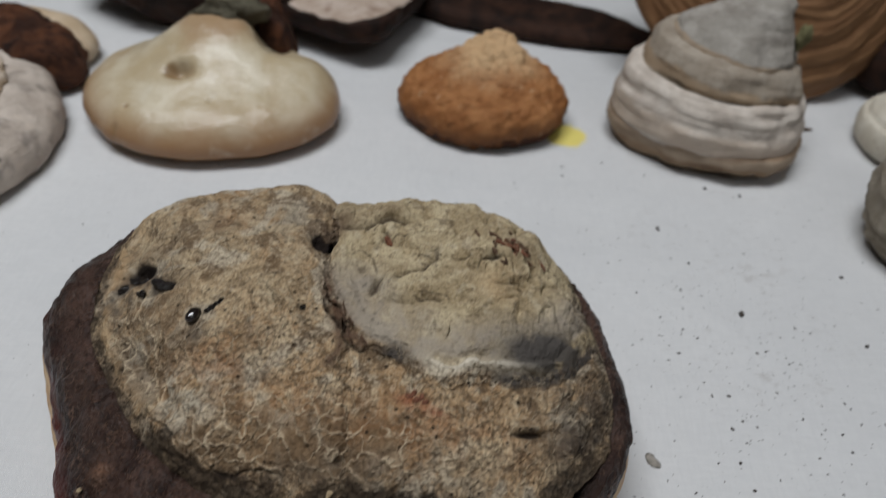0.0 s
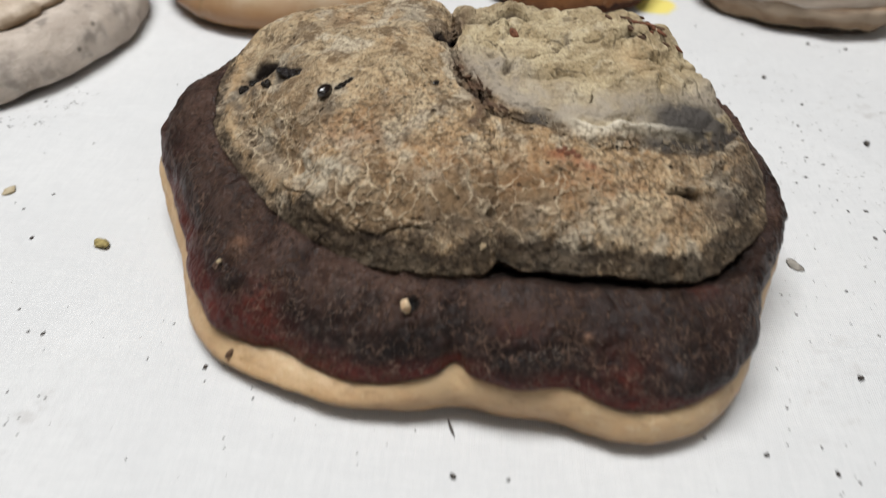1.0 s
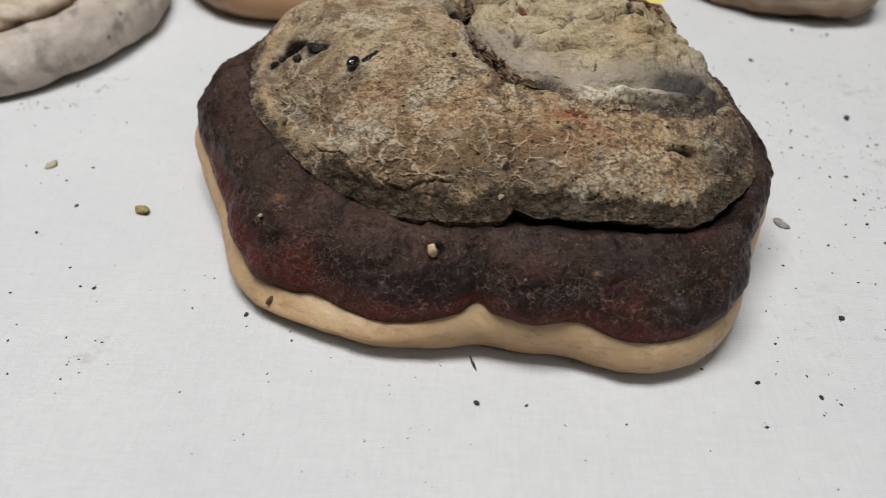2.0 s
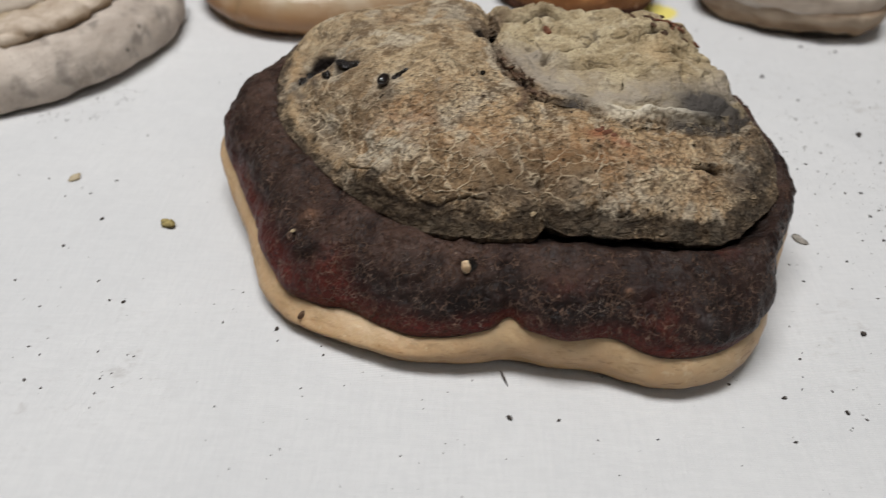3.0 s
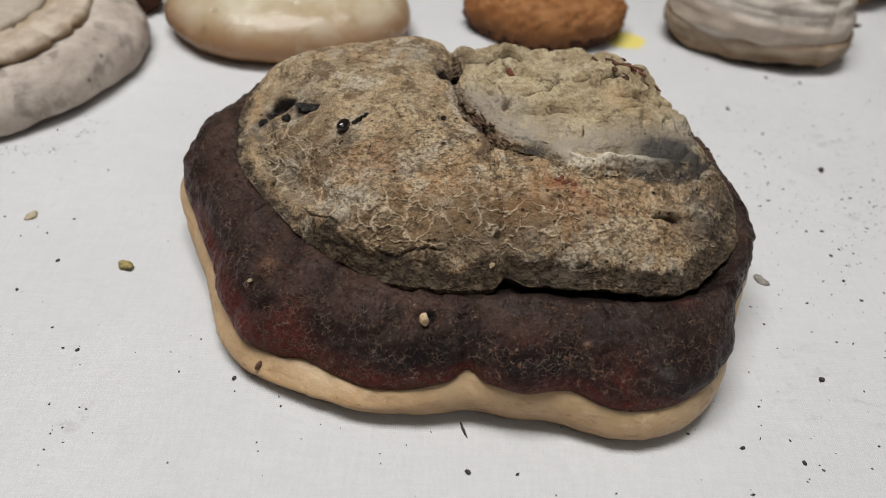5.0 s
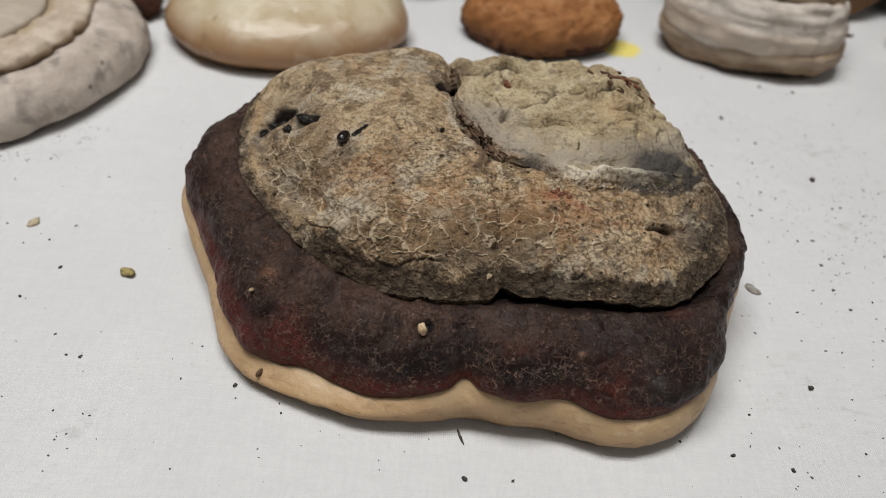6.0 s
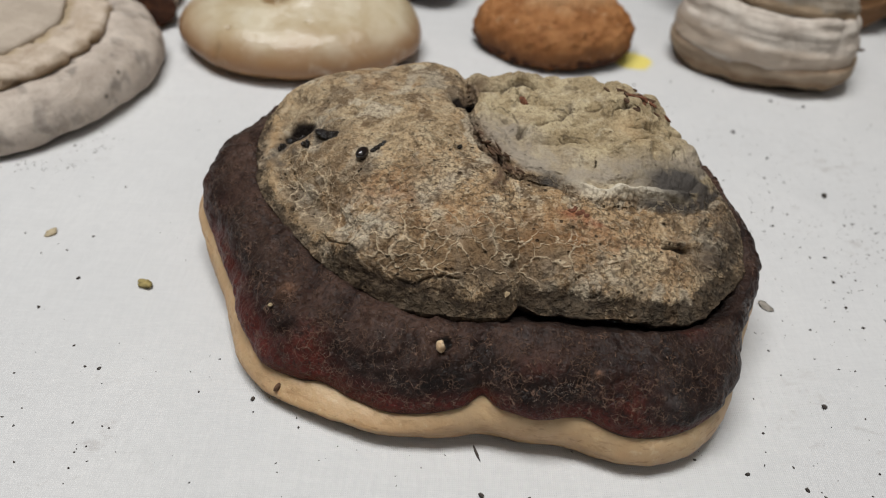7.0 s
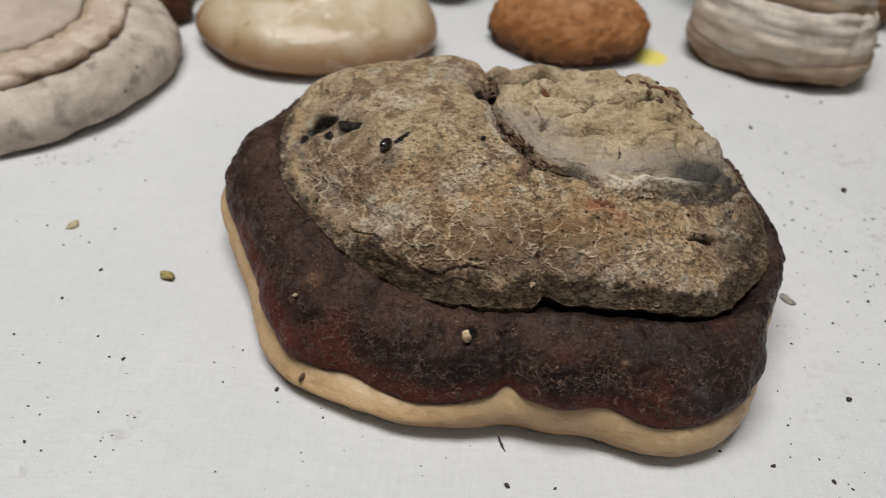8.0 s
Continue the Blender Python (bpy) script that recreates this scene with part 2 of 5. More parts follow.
def crust_material():
    s = Shader("weathered_fungus_crust", 0.88, 0.15)
    big, mid = s.noise(0.026, 4, 0.55, 0.5), s.noise(0.0085, 4, 0.6, 0.5, 2)
    small, grain = s.noise(0.0026, 4, 0.6, 0.2, 4), s.noise(0.0008, 3, 0.7, 0, 5)
    scaly = s.noise(0.0017, 4, 0.62, 0.5, 6, (0.70, 0.9, 0.9))
    calm, young = s.attr("calm"), s.step(s.attr("lobe"), 0.25, 0.7)
    busy = s.math("SUBTRACT", 1.0, s.math("MULTIPLY", s.math("MAXIMUM", s.math("MULTIPLY", calm, 0.40), s.math("MULTIPLY", young, 0.75)), 0.85))

    def layer(c, amount, mask, colour):
        return s.mix(s.math("MULTIPLY", mask, amount), c, colour)
    # the old crust: olive and tan skin with grey bloom and brown wear
    patch, blot = s.noise(0.013, 3, 0.55, 0.7, 14), s.noise(0.0095, 3, 0.55, 0.7, 17)
    c = s.mix(s.step(big, 0.36, 0.64), (0.395, 0.255, 0.134), (0.560, 0.398, 0.230))
    c = layer(c, 0.80, s.step(mid, 0.50, 0.60), (0.610, 0.480, 0.310))
    c = layer(c, 0.70, s.step(mid, 0.46, 0.38), (0.200, 0.128, 0.066))
    c = layer(c, 0.55, s.math("MULTIPLY", calm, s.step(big, 0.30, 0.60)), (0.340, 0.262, 0.160))
    c = layer(c, 0.75, s.step(patch, 0.53, 0.60), (0.520, 0.450, 0.340))
    c = layer(c, 0.80, s.step(blot, 0.53, 0.61), (0.150, 0.096, 0.052))
    # scales, pores and grains; low spots are darkened to paint their relief shade
    c = layer(c, 0.62, s.math("MULTIPLY", s.step(scaly, 0.475, 0.40), busy), (0.095, 0.060, 0.034))
    c = layer(c, 0.45, s.math("MULTIPLY", s.step(scaly, 0.53, 0.60), busy), (0.680, 0.560, 0.390))
    c = layer(c, 0.35, s.math("MULTIPLY", s.step(small, 0.45, 0.37), busy), (0.100, 0.065, 0.036))
    c = layer(c, 0.42, s.step(grain, 0.46, 0.39), (0.085, 0.057, 0.035))
    c = layer(c, 0.28, s.step(grain, 0.55, 0.62), (0.680, 0.570, 0.415))
    c = layer(c, 0.80, s.math("MULTIPLY", s.attr("rusty"), s.step(s.noise(0.006, 4, 0.6, 0.4, 9), 0.36, 0.58)), (0.370, 0.180, 0.078))
    c = layer(c, 0.85, s.math("MULTIPLY", s.attr("umber"), s.step(mid, 0.36, 0.56, 0.4, 1.0)), (0.190, 0.116, 0.060))
    c = layer(c, 0.55, s.math("MULTIPLY", s.attr("plate"), s.step(small, 0.36, 0.60, 0.5, 1.0)), (0.145, 0.092, 0.050))
    c = layer(c, 0.80, s.math("MULTIPLY", s.attr("mould"), s.step(s.noise(0.0055, 4, 0.62, 0.6, 63), 0.42, 0.58)), (0.560, 0.490, 0.375))
    c = layer(c, 0.85, s.math("MULTIPLY", s.attr("sooty"), s.step(s.noise(0.007, 4, 0.62, 0.4, 81), 0.34, 0.58)), (0.090, 0.074, 0.060))
    # the younger lobe: softer, greyer, with mauve-grey flanks
    lobes = s.mix(s.step(mid, 0.40, 0.60), (0.325, 0.252, 0.146), (0.480, 0.395, 0.250))
    lobes = layer(lobes, 0.50, s.step(s.noise(0.005, 4, 0.62, 0.5, 33), 0.54, 0.64), (0.540, 0.468, 0.335))
    lobes = layer(lobes, 0.50, s.step(small, 0.46, 0.37), (0.165, 0.120, 0.070))
    lobes = layer(lobes, 0.35, s.step(grain, 0.46, 0.39), (0.110, 0.080, 0.052))
    lobes = layer(lobes, 0.25, s.step(grain, 0.55, 0.62), (0.640, 0.550, 0.400))
    lobes = layer(lobes, 0.35, s.step(s.noise(0.0016, 4, 0.62, 0.5, 36), 0.46, 0.38), (0.150, 0.110, 0.068))
    lobes = layer(lobes, 0.85, s.math("MULTIPLY", s.attr("bluish"), s.step(patch, 0.36, 0.56, 0.45, 1.0)), (0.325, 0.282, 0.230))
    c = layer(c, 0.95, young, lobes)
    c = layer(c, 0.90, s.math("MULTIPLY", s.attr("tawny"), s.step(mid, 0.34, 0.54)), (0.450, 0.295, 0.150))
    c = layer(c, 0.92, s.math("MULTIPLY", s.attr("pale"), s.step(small, 0.30, 0.48)), (0.690, 0.620, 0.500))
    c = layer(c, 0.95, s.math("MULTIPLY", s.attr("stain"), s.step(mid, 0.26, 0.42)), (0.060, 0.054, 0.050))
    c = layer(c, 0.90, s.math("MULTIPLY", s.attr("barky"), s.step(scaly, 0.30, 0.56, 0.65, 1.0)), (0.115, 0.070, 0.047))
    # tiny shadows in the gaps between grains, painted in
    c = layer(c, 0.65, s.attr("gap_shade"), (0.070, 0.046, 0.028))
    # pale crazing in a loose net
    lines = s.math("MULTIPLY", s.crackle(0.0072, 0.036, 1.0), s.step(s.noise(0.013, 3, 0.6, 0, 40), 0.44, 0.56))
    fine = s.math("MULTIPLY", s.crackle(0.0034, 0.040, 0.9, 7.0), s.step(s.noise(0.011, 3, 0.6, 0, 47), 0.48, 0.58))
    lines = s.math("MULTIPLY", s.math("MAXIMUM", lines, s.math("MULTIPLY", fine, 0.6)), s.math("SUBTRACT", 1.0, young))
    c = layer(c, 0.50, lines, (0.580, 0.470, 0.320))
    c = s.mix(s.math("MULTIPLY", s.attr("vein"), s.step(grain, 0.36, 0.56, 0.45, 0.85)), c, (0.640, 0.515, 0.355))
    # shade down in the creases, painted dark
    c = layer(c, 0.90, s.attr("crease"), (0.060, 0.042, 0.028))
    # dark edge skin broken up by flecks, with the ledge's shade painted in
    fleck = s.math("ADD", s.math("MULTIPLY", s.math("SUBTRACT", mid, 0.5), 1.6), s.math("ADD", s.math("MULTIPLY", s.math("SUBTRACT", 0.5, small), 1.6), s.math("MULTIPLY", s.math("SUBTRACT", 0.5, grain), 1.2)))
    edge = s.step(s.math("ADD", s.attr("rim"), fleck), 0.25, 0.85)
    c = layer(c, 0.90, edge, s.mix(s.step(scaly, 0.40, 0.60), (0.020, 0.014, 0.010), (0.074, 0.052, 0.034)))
    # pits and pinholes are coloured near black for the shade inside them
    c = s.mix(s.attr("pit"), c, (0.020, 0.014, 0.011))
    pits = s.math("MULTIPLY", s.dots(0.0044, 0.14, 2.0), s.math("MULTIPLY", busy, 0.85))
    c = s.mix(pits, c, (0.040, 0.027, 0.018))
    c = layer(c, 0.85, s.math("MULTIPLY", s.attr("reddish"), s.step(small, 0.35, 0.55)), (0.330, 0.095, 0.048))
    h = s.math("ADD", s.math("MULTIPLY", scaly, 0.75), s.math("ADD", s.math("MULTIPLY", grain, 0.32), s.math("MULTIPLY", small, 0.55)))
    h = s.math("ADD", s.math("MULTIPLY", h, s.math("ADD", s.math("MULTIPLY", busy, 0.80), 0.20)), s.math("ADD", s.math("MULTIPLY", mid, 0.8), s.math("MULTIPLY", lines, 0.2)))
    h = s.math("SUBTRACT", h, s.math("MULTIPLY", pits, 0.5))
    return s.finish(c, h, 0.0024, s.step(mid, 0.2, 0.8, 0.95, 0.75))


def cap_material():
    s = Shader("dark_lacquered_cap", 0.5, 0.16)
    seam, mid = s.attr("seam"), s.noise(0.010, 5, 0.65, 0.4)
    small, fine = s.noise(0.0028, 4, 0.65, 0.2, 3), s.noise(0.0009, 3, 0.7, 0, 4)
    c = s.mix(s.step(mid, 0.38, 0.62), (0.008, 0.0042, 0.0034), (0.022, 0.0105, 0.0082))
    c = s.mix(s.math("MULTIPLY", s.step(s.noise(0.018, 4, 0.6, 0, 7), 0.50, 0.66), 0.45), c, (0.036, 0.022, 0.018))
    # wine red towards the seam, in a soft uneven band
    wine = s.step(s.math("ADD", seam, s.math("MULTIPLY", s.math("SUBTRACT", s.noise(0.011, 4, 0.6, 0.3, 12), 0.5), 0.55)), 0.34, 0.95)
    c = s.mix(s.math("MULTIPLY", wine, 0.88), c, (0.100, 0.015, 0.011))
    c = s.mix(s.math("MULTIPLY", s.attr("red_spot"), s.step(small, 0.36, 0.62, 0.15, 0.75)), c, (0.145, 0.026, 0.016))
    c = s.mix(s.math("MULTIPLY", s.attr("tan_spot"), 0.9), c, (0.200, 0.105, 0.062))
    # lit sheen of the shoulder, painted as a paler brown
    shoulder_sheen = s.math("MULTIPLY", s.attr("upper"), s.step(s.noise(0.010, 4, 0.6, 0.3, 51), 0.34, 0.60))
    c = s.mix(s.math("MULTIPLY", shoulder_sheen, 0.55), c, (0.122, 0.070, 0.052))
    # grey highlights on the right front of the band, put into the colour
    c = s.mix(s.math("MULTIPLY", s.attr("sheen_spot"), s.step(s.noise(0.004, 4, 0.65, 0.4, 55), 0.40, 0.66)), c, (0.080, 0.070, 0.068))
    c = s.mix(s.math("MULTIPLY", s.step(small, 0.55, 0.68), 0.25), c, (0.046, 0.025, 0.020))
    c = s.mix(s.math("MULTIPLY", s.step(fine, 0.47, 0.38), 0.75), c, (0.008, 0.006, 0.006))
    # a web of hair-fine pale cracks, closer in some places
    web = s.math("MULTIPLY", s.crackle(0.0030, 0.050, 0.9, 3.0), s.step(s.noise(0.008, 3, 0.6, 0, 61), 0.40, 0.54))
    net = s.math("MULTIPLY", s.crackle(0.0015, 0.075, 0.8, 9.0), s.step(s.noise(0.009, 3, 0.6, 0, 65), 0.46, 0.60))
    broken = s.step(s.noise(0.0022, 2, 0.6, 0, 69), 0.42, 0.56)
    hair = s.math("MULTIPLY", s.math("MAXIMUM", web, s.math("MULTIPLY", net, 0.8)), broken)
    c = s.mix(s.math("MULTIPLY", hair, 0.88), c, (0.290, 0.180, 0.130))
    c = s.mix(s.math("MULTIPLY", s.step(fine, 0.62, 0.70), 0.45), c, (0.190, 0.125, 0.095))
    # dark seam line under the curled lip, contact shade included in the colour
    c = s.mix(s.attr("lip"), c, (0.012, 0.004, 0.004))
    c = s.mix(s.math("MULTIPLY", s.dots(0.0075, 0.045, 5.0), 0.6), c, (0.36, 0.27, 0.20))
    # shade in the groove and round the chip's hollow, painted near black
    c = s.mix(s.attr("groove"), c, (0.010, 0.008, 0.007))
    h = s.math("ADD", s.math("MULTIPLY", mid, 0.9), s.math("ADD", s.math("MULTIPLY", small, 0.60), s.math("ADD", s.math("MULTIPLY", fine, 0.26), s.math("MULTIPLY", hair, 0.35))))
    return s.finish(c, h, 0.0020, s.step(mid, 0.3, 0.7, 0.26, 0.42))


def margin_material():
    s = Shader("cream_pore_margin", 0.5, 0.4)
    mid = s.noise(0.009, 4, 0.6, 0.2)
    c = s.mix(s.step(mid, 0.35, 0.68), (0.435, 0.272, 0.138), (0.500, 0.332, 0.184))
    c = s.mix(s.math("MULTIPLY", s.step(s.noise(0.025, 3, 0.5, 0, 5), 0.48, 0.66), 0.6), c, (0.500, 0.355, 0.200))
    c = s.mix(s.math("MULTIPLY", s.dots(0.0065, 0.06, 1.0), 0.7), c, (0.18, 0.09, 0.04))
    streak = s.math("MULTIPLY", s.step(s.noise(0.006, 4, 0.65, 0.5, 15, (1, 1, 3)), 0.53, 0.66), 0.6)
    c = s.mix(streak, c, (0.330, 0.196, 0.090))
    scuff = s.math("MULTIPLY", s.step(s.noise(0.0030, 4, 0.7, 0.4, 31, (0.5, 0.5, 2)), 0.57, 0.64), 0.7)
    c = s.mix(scuff, c, (0.250, 0.140, 0.060))
    pale = s.math("MULTIPLY", s.step(s.noise(0.0042, 4, 0.65, 0.4, 37), 0.58, 0.66), 0.5)
    c = s.mix(pale, c, (0.600, 0.470, 0.310))
    c = s.mix(s.math("MULTIPLY", s.attr("top"), 0.45), c, (0.540, 0.390, 0.230))
    # brown shading of the margin's lower side, painted into the colour
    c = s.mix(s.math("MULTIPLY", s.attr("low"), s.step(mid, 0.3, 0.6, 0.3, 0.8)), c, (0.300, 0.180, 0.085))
    s.bsdf.inputs["Subsurface Weight"].default_value = 0.12
    s.bsdf.inputs["Subsurface Radius"].default_value = (0.004, 0.002, 0.001)
    s.bsdf.inputs["Subsurface Scale"].default_value = 1.0
    return s.finish(c, s.math("ADD", mid, s.math("ADD", s.math("MULTIPLY", s.noise(0.0012, 3, 0.6, 0, 3), 0.25), s.math("MULTIPLY", s.noise(0.0035, 3, 0.6, 0, 33), 0.5))), 0.0007)


def mottled_material(name, low, high, stain, size=0.012, rough=0.75, depth=0.0006, spec=0.3, stain_amount=0.6, fine_amount=0.35):
    """A two-tone mottled surface with stains and fine grain."""
    s = Shader(name, rough, spec)
    mid, fine = s.noise(size, 5, 0.62, 0.4), s.noise(size / 9, 4, 0.7, 0, 6)
    c = s.mix(s.step(mid, 0.36, 0.66), low, high)
    c = s.mix(s.math("MULTIPLY", s.step(s.noise(size * 1.6, 5, 0.65, 0.5, 11), 0.54, 0.70), stain_amount), c, stain)
    c = s.mix(s.math("MULTIPLY", s.step(fine, 0.46, 0.34), fine_amount), c, stain)
    return s, c, s.math("ADD", s.math("MULTIPLY", mid, 0.6), s.math("MULTIPLY", fine, 0.6)), depth


def plain_mottled(*a, **k):
    s, c, h, depth = mottled_material(*a, **k)
    return s.finish(c, h, depth)


FIBRE = plain_mottled("pale_threads", (0.10, 0.070, 0.056), (0.32, 0.245, 0.195), (0.055, 0.036, 0.030), 0.006, 0.8, 0.0001, stain_amount=0.8)
CLOTH = cloth_material()
CRUST = crust_material()
CAP = cap_material()
MARGIN = margin_material()

# ---- the table and its room ----
def box_mesh(name, x0, y0, z0, x1, y1, z1):
    bm = bmesh.new()
    bmesh.ops.create_cube(bm, size=1, matrix=Matrix.Translation(((x0 + x1) / 2, (y0 + y1) / 2, (z0 + z1) / 2)) @ Matrix.Diagonal((x1 - x0, y1 - y0, z1 - z0, 1)))
    me = bpy.data.meshes.new(name)
    bm.to_mesh(me)
    bm.free()
    return me


def cloth_height(p):
    soft = (0.00070 * value_noise(p * (0.30, 1.0, 1.0), 0.020, 5) + 0.00024 * value_noise(p * (0.25, 1.0, 1.0), 0.007, 15)) * smoothstep(0.7, 0.3, np.abs(p[..., 1] - 0.3))
    return soft + 0.0005 * value_noise(p, 0.11, 8) - 0.0010


def build_tablecloth():
    x = np.concatenate([np.linspace(-0.9, -0.26, 40), np.linspace(-0.25, 0.42, 270), np.linspace(0.43, 1.0, 40)])
    y = np.concatenate([np.linspace(-0.5, 0.06, 40), np.linspace(0.065, 0.66, 260), np.linspace(0.67, 1.2, 40)])
    p = np.zeros((len(x), len(y), 3))
    p[..., 0], p[..., 1] = x[:, None], y[None, :]
    p[..., 2] = cloth_height(p)
    ob = part("tablecloth", grid_mesh("tablecloth", p, closed=False), CLOTH, None)
    return tagged(ob, "white cotton cloth strewn with dark crumbs, covering the table", "tablecloth")


build_tablecloth()
WALL = plain_mottled("painted_plaster", (0.45, 0.44, 0.42), (0.52, 0.51, 0.49), (0.40, 0.39, 0.36), 0.3, 0.8, 0.001, stain_amount=0.3)
WOOD = plain_mottled("table_wood", (0.20, 0.12, 0.06), (0.28, 0.17, 0.09), (0.12, 0.07, 0.04), 0.05, 0.5, 0.0005)
FLOOR = plain_mottled("floor_boards", (0.16, 0.11, 0.07), (0.22, 0.15, 0.10), (0.10, 0.07, 0.05), 0.2, 0.5, 0.001)
table = thing("table", 0.05, 0.35, -0.75, "wooden table under a white cotton cloth", "table")
part("tabletop", box_mesh("tabletop", -0.95, -0.85, 0.718, 0.95, 0.85, 0.747), WOOD, table)
for lx in (-0.85, 0.85):
    for ly in (-0.75, 0.75):
        part("leg", box_mesh("leg", lx - 0.03, ly - 0.03, 0.0, lx + 0.03, ly + 0.03, 0.718), WOOD, table)
for name, box, mat in (("floor", (-2.5, -2.5, -0.80, 2.5, 3.0, -0.75), FLOOR), ("ceiling", (-2.5, -2.5, 1.75, 2.5, 3.0, 1.80), WALL),
                       ("wall_north", (-2.5, 3.0, -0.75, 2.5, 3.1, 1.75), WALL), ("wall_south", (-2.5, -2.6, -0.75, 2.5, -2.5, 1.75), WALL),
                       ("wall_west", (-2.6, -2.5, -0.75, -2.5, 3.0, 1.75), WALL), ("wall_east", (2.5, -2.5, -0.75, 2.6, 3.0, 1.75), WALL)):
    tagged(part(name, box_mesh(name, *box), mat, None), "plain " + name.split("_")[0] + " of the room round the table", name.split("_")[0], kind="structure")

# ---- the red-banded bracket fungus ----
CENTRE = np.array((0.062, 0.195, 0.0))
# radii and heights in millimetres, every nine degrees from the direction of +x
MARGIN_R = (84.8, 84.0, 84.1, 84.6, 85.2, 84.5, 82.4, 79.8, 77.3, 74.7, 74.7, 75.7, 77.9, 82.5, 88.5, 95.6, 102.0, 105.7, 107.0, 104.0, 95.8, 89.6, 87.2, 87.5, 85.7, 80.9, 76.6, 73.4, 69.5, 66.9, 65.5, 67.1, 71.0, 80.0, 85.2, 86.5, 85.4, 82.8, 82.6, 84.5)
MARGIN_Z = (17.4, 15.3, 12.0, 10.1, 8.6, 7.1, 6.1, 6.0, 6.0, 5.9, 5.9, 5.9, 6.0, 6.8, 8.0, 9.6, 12.6, 15.2, 16.6, 15.6, 11.3, 8.1, 6.1, 4.8, 4.4, 4.9, 5.5, 5.9, 6.7, 7.6, 7.9, 6.6, 6.6, 5.3, 4.9, 5.0, 6.1, 8.1, 12.2, 16.3)
SEAM_R = (82.5, 81.6, 81.9, 83.0, 84.1, 83.5, 81.8, 79.3, 77.0, 74.4, 74.4, 75.4, 77.4, 81.5, 86.6, 92.6, 98.0, 100.9, 102.6, 101.1, 93.1, 86.9, 83.6, 83.2, 81.2, 72.6, 70.2, 68.7, 65.9, 62.7, 62.5, 65.4, 67.5, 76.2, 81.6, 83.5, 82.5, 79.6, 81.0, 82.1)
SEAM_Z = (24.9, 23.3, 21.9, 20.7, 19.7, 18.8, 18.1, 18.0, 18.0, 18.0, 18.0, 18.0, 18.0, 18.7, 19.4, 20.6, 23.0, 23.0, 21.9, 20.1, 17.3, 14.5, 12.6, 11.4, 9.6, 9.4, 9.1, 9.6, 11.4, 13.9, 14.8, 14.0, 14.9, 12.7, 12.4, 12.6, 13.8, 16.2, 20.4, 25.6)
LEDGE_R = (76.4, 75.0, 75.5, 77.6, 79.6, 79.0, 78.0, 75.6, 72.0, 68.4, 65.0, 62.5, 70.5, 76.9, 81.6, 86.6, 90.4, 87.4, 84.2, 79.9, 74.2, 67.2, 61.7, 57.8, 54.2, 51.0, 48.4, 46.4, 45.6, 44.7, 43.7, 43.1, 44.2, 48.2, 52.8, 59.0, 65.9, 70.0, 74.0, 76.6)
LEDGE_Z = (33.8, 35.1, 36.0, 36.5, 37.0, 38.0, 39.0, 40.0, 40.5, 41.0, 41.0, 41.0, 42.4, 42.4, 41.5, 41.4, 41.8, 41.6, 40.8, 38.9, 35.6, 33.7, 32.8, 31.4, 30.2, 29.2, 28.7, 29.2, 30.4, 31.0, 31.3, 31.5, 31.4, 31.5, 31.4, 29.9, 28.4, 28.9, 29.2, 30.8)
# the furrow between the main crust and the younger lobe, in metres
FURROW = ((0.0490, 0.2620), (0.0505, 0.2440), (0.0508, 0.2310), (0.0512, 0.2220), (0.0532, 0.2110), (0.0572, 0.2030), (0.0610, 0.1968), (0.0655, 0.1920), (0.0727, 0.1893),
          (0.0785, 0.1872), (0.0838, 0.1830), (0.0905, 0.1823), (0.1000, 0.1845), (0.1090, 0.1862), (0.1174, 0.1875), (0.1265, 0.1945), (0.1400, 0.2150))
# creases and ridges of the younger lobe and of the furrow
BARK_RIDGE = ((0.0515, 0.2200), (0.0535, 0.2110), (0.0565, 0.2035), (0.0602, 0.1985), (0.0640, 0.1930), (0.0660, 0.1915))
BARK_LEG = ((0.0568, 0.2020), (0.0590, 0.1955), (0.0603, 0.1895), (0.0585, 0.1835))
BACK_ROLL = ((0.0545, 0.2400), (0.0610, 0.2405), (0.0690, 0.2440), (0.0760, 0.2455))
LOBE_CREASES = (((0.0515, 0.2350), (0.0560, 0.2355), (0.0620, 0.2362), (0.0700, 0.2400), (0.0790, 0.2410)), ((0.0722, 0.2135), (0.0745, 0.2168), (0.0800, 0.2195), (0.0836, 0.2235), (0.0850, 0.2285)),
                ((0.0680, 0.2350), (0.0692, 0.2315), (0.0690, 0.2290)), ((0.0655, 0.2085), (0.0680, 0.2110), (0.0690, 0.2160)), ((0.0975, 0.2235), (0.1010, 0.2215), (0.1045, 0.2230)),
                ((0.0790, 0.2085), (0.0830, 0.2095), (0.0870, 0.2085)), ((0.1080, 0.2130), (0.1110, 0.2145)))


def path_distance(p, points):
    """Distance to a path in plan, the length along it (0..1), and on which side: above 0 to its left."""
    pts = np.array(points)
    best = np.full(p.shape[:-1], 9.0)
    along = np.zeros_like(best)
    side = np.zeros_like(best)
    steps = np.r_[0, np.cumsum(np.linalg.norm(np.diff(pts, axis=0), axis=1))]
    for k in range(len(pts) - 1):
        a, ab = pts[k], pts[k + 1] - pts[k]
        ap = p[..., :2] - a
        t = np.clip((ap @ ab) / (ab @ ab), 0, 1)
        d = np.linalg.norm(ap - t[..., None] * ab, axis=-1)
        cross = ab[0] * ap[..., 1] - ab[1] * ap[..., 0]
        near = d < best
        best = np.where(near, d, best)
        along = np.where(near, (steps[k] + t * (steps[k + 1] - steps[k])) / steps[-1], along)
        side = np.where(near, np.sign(cross), side)
    return best, along, side


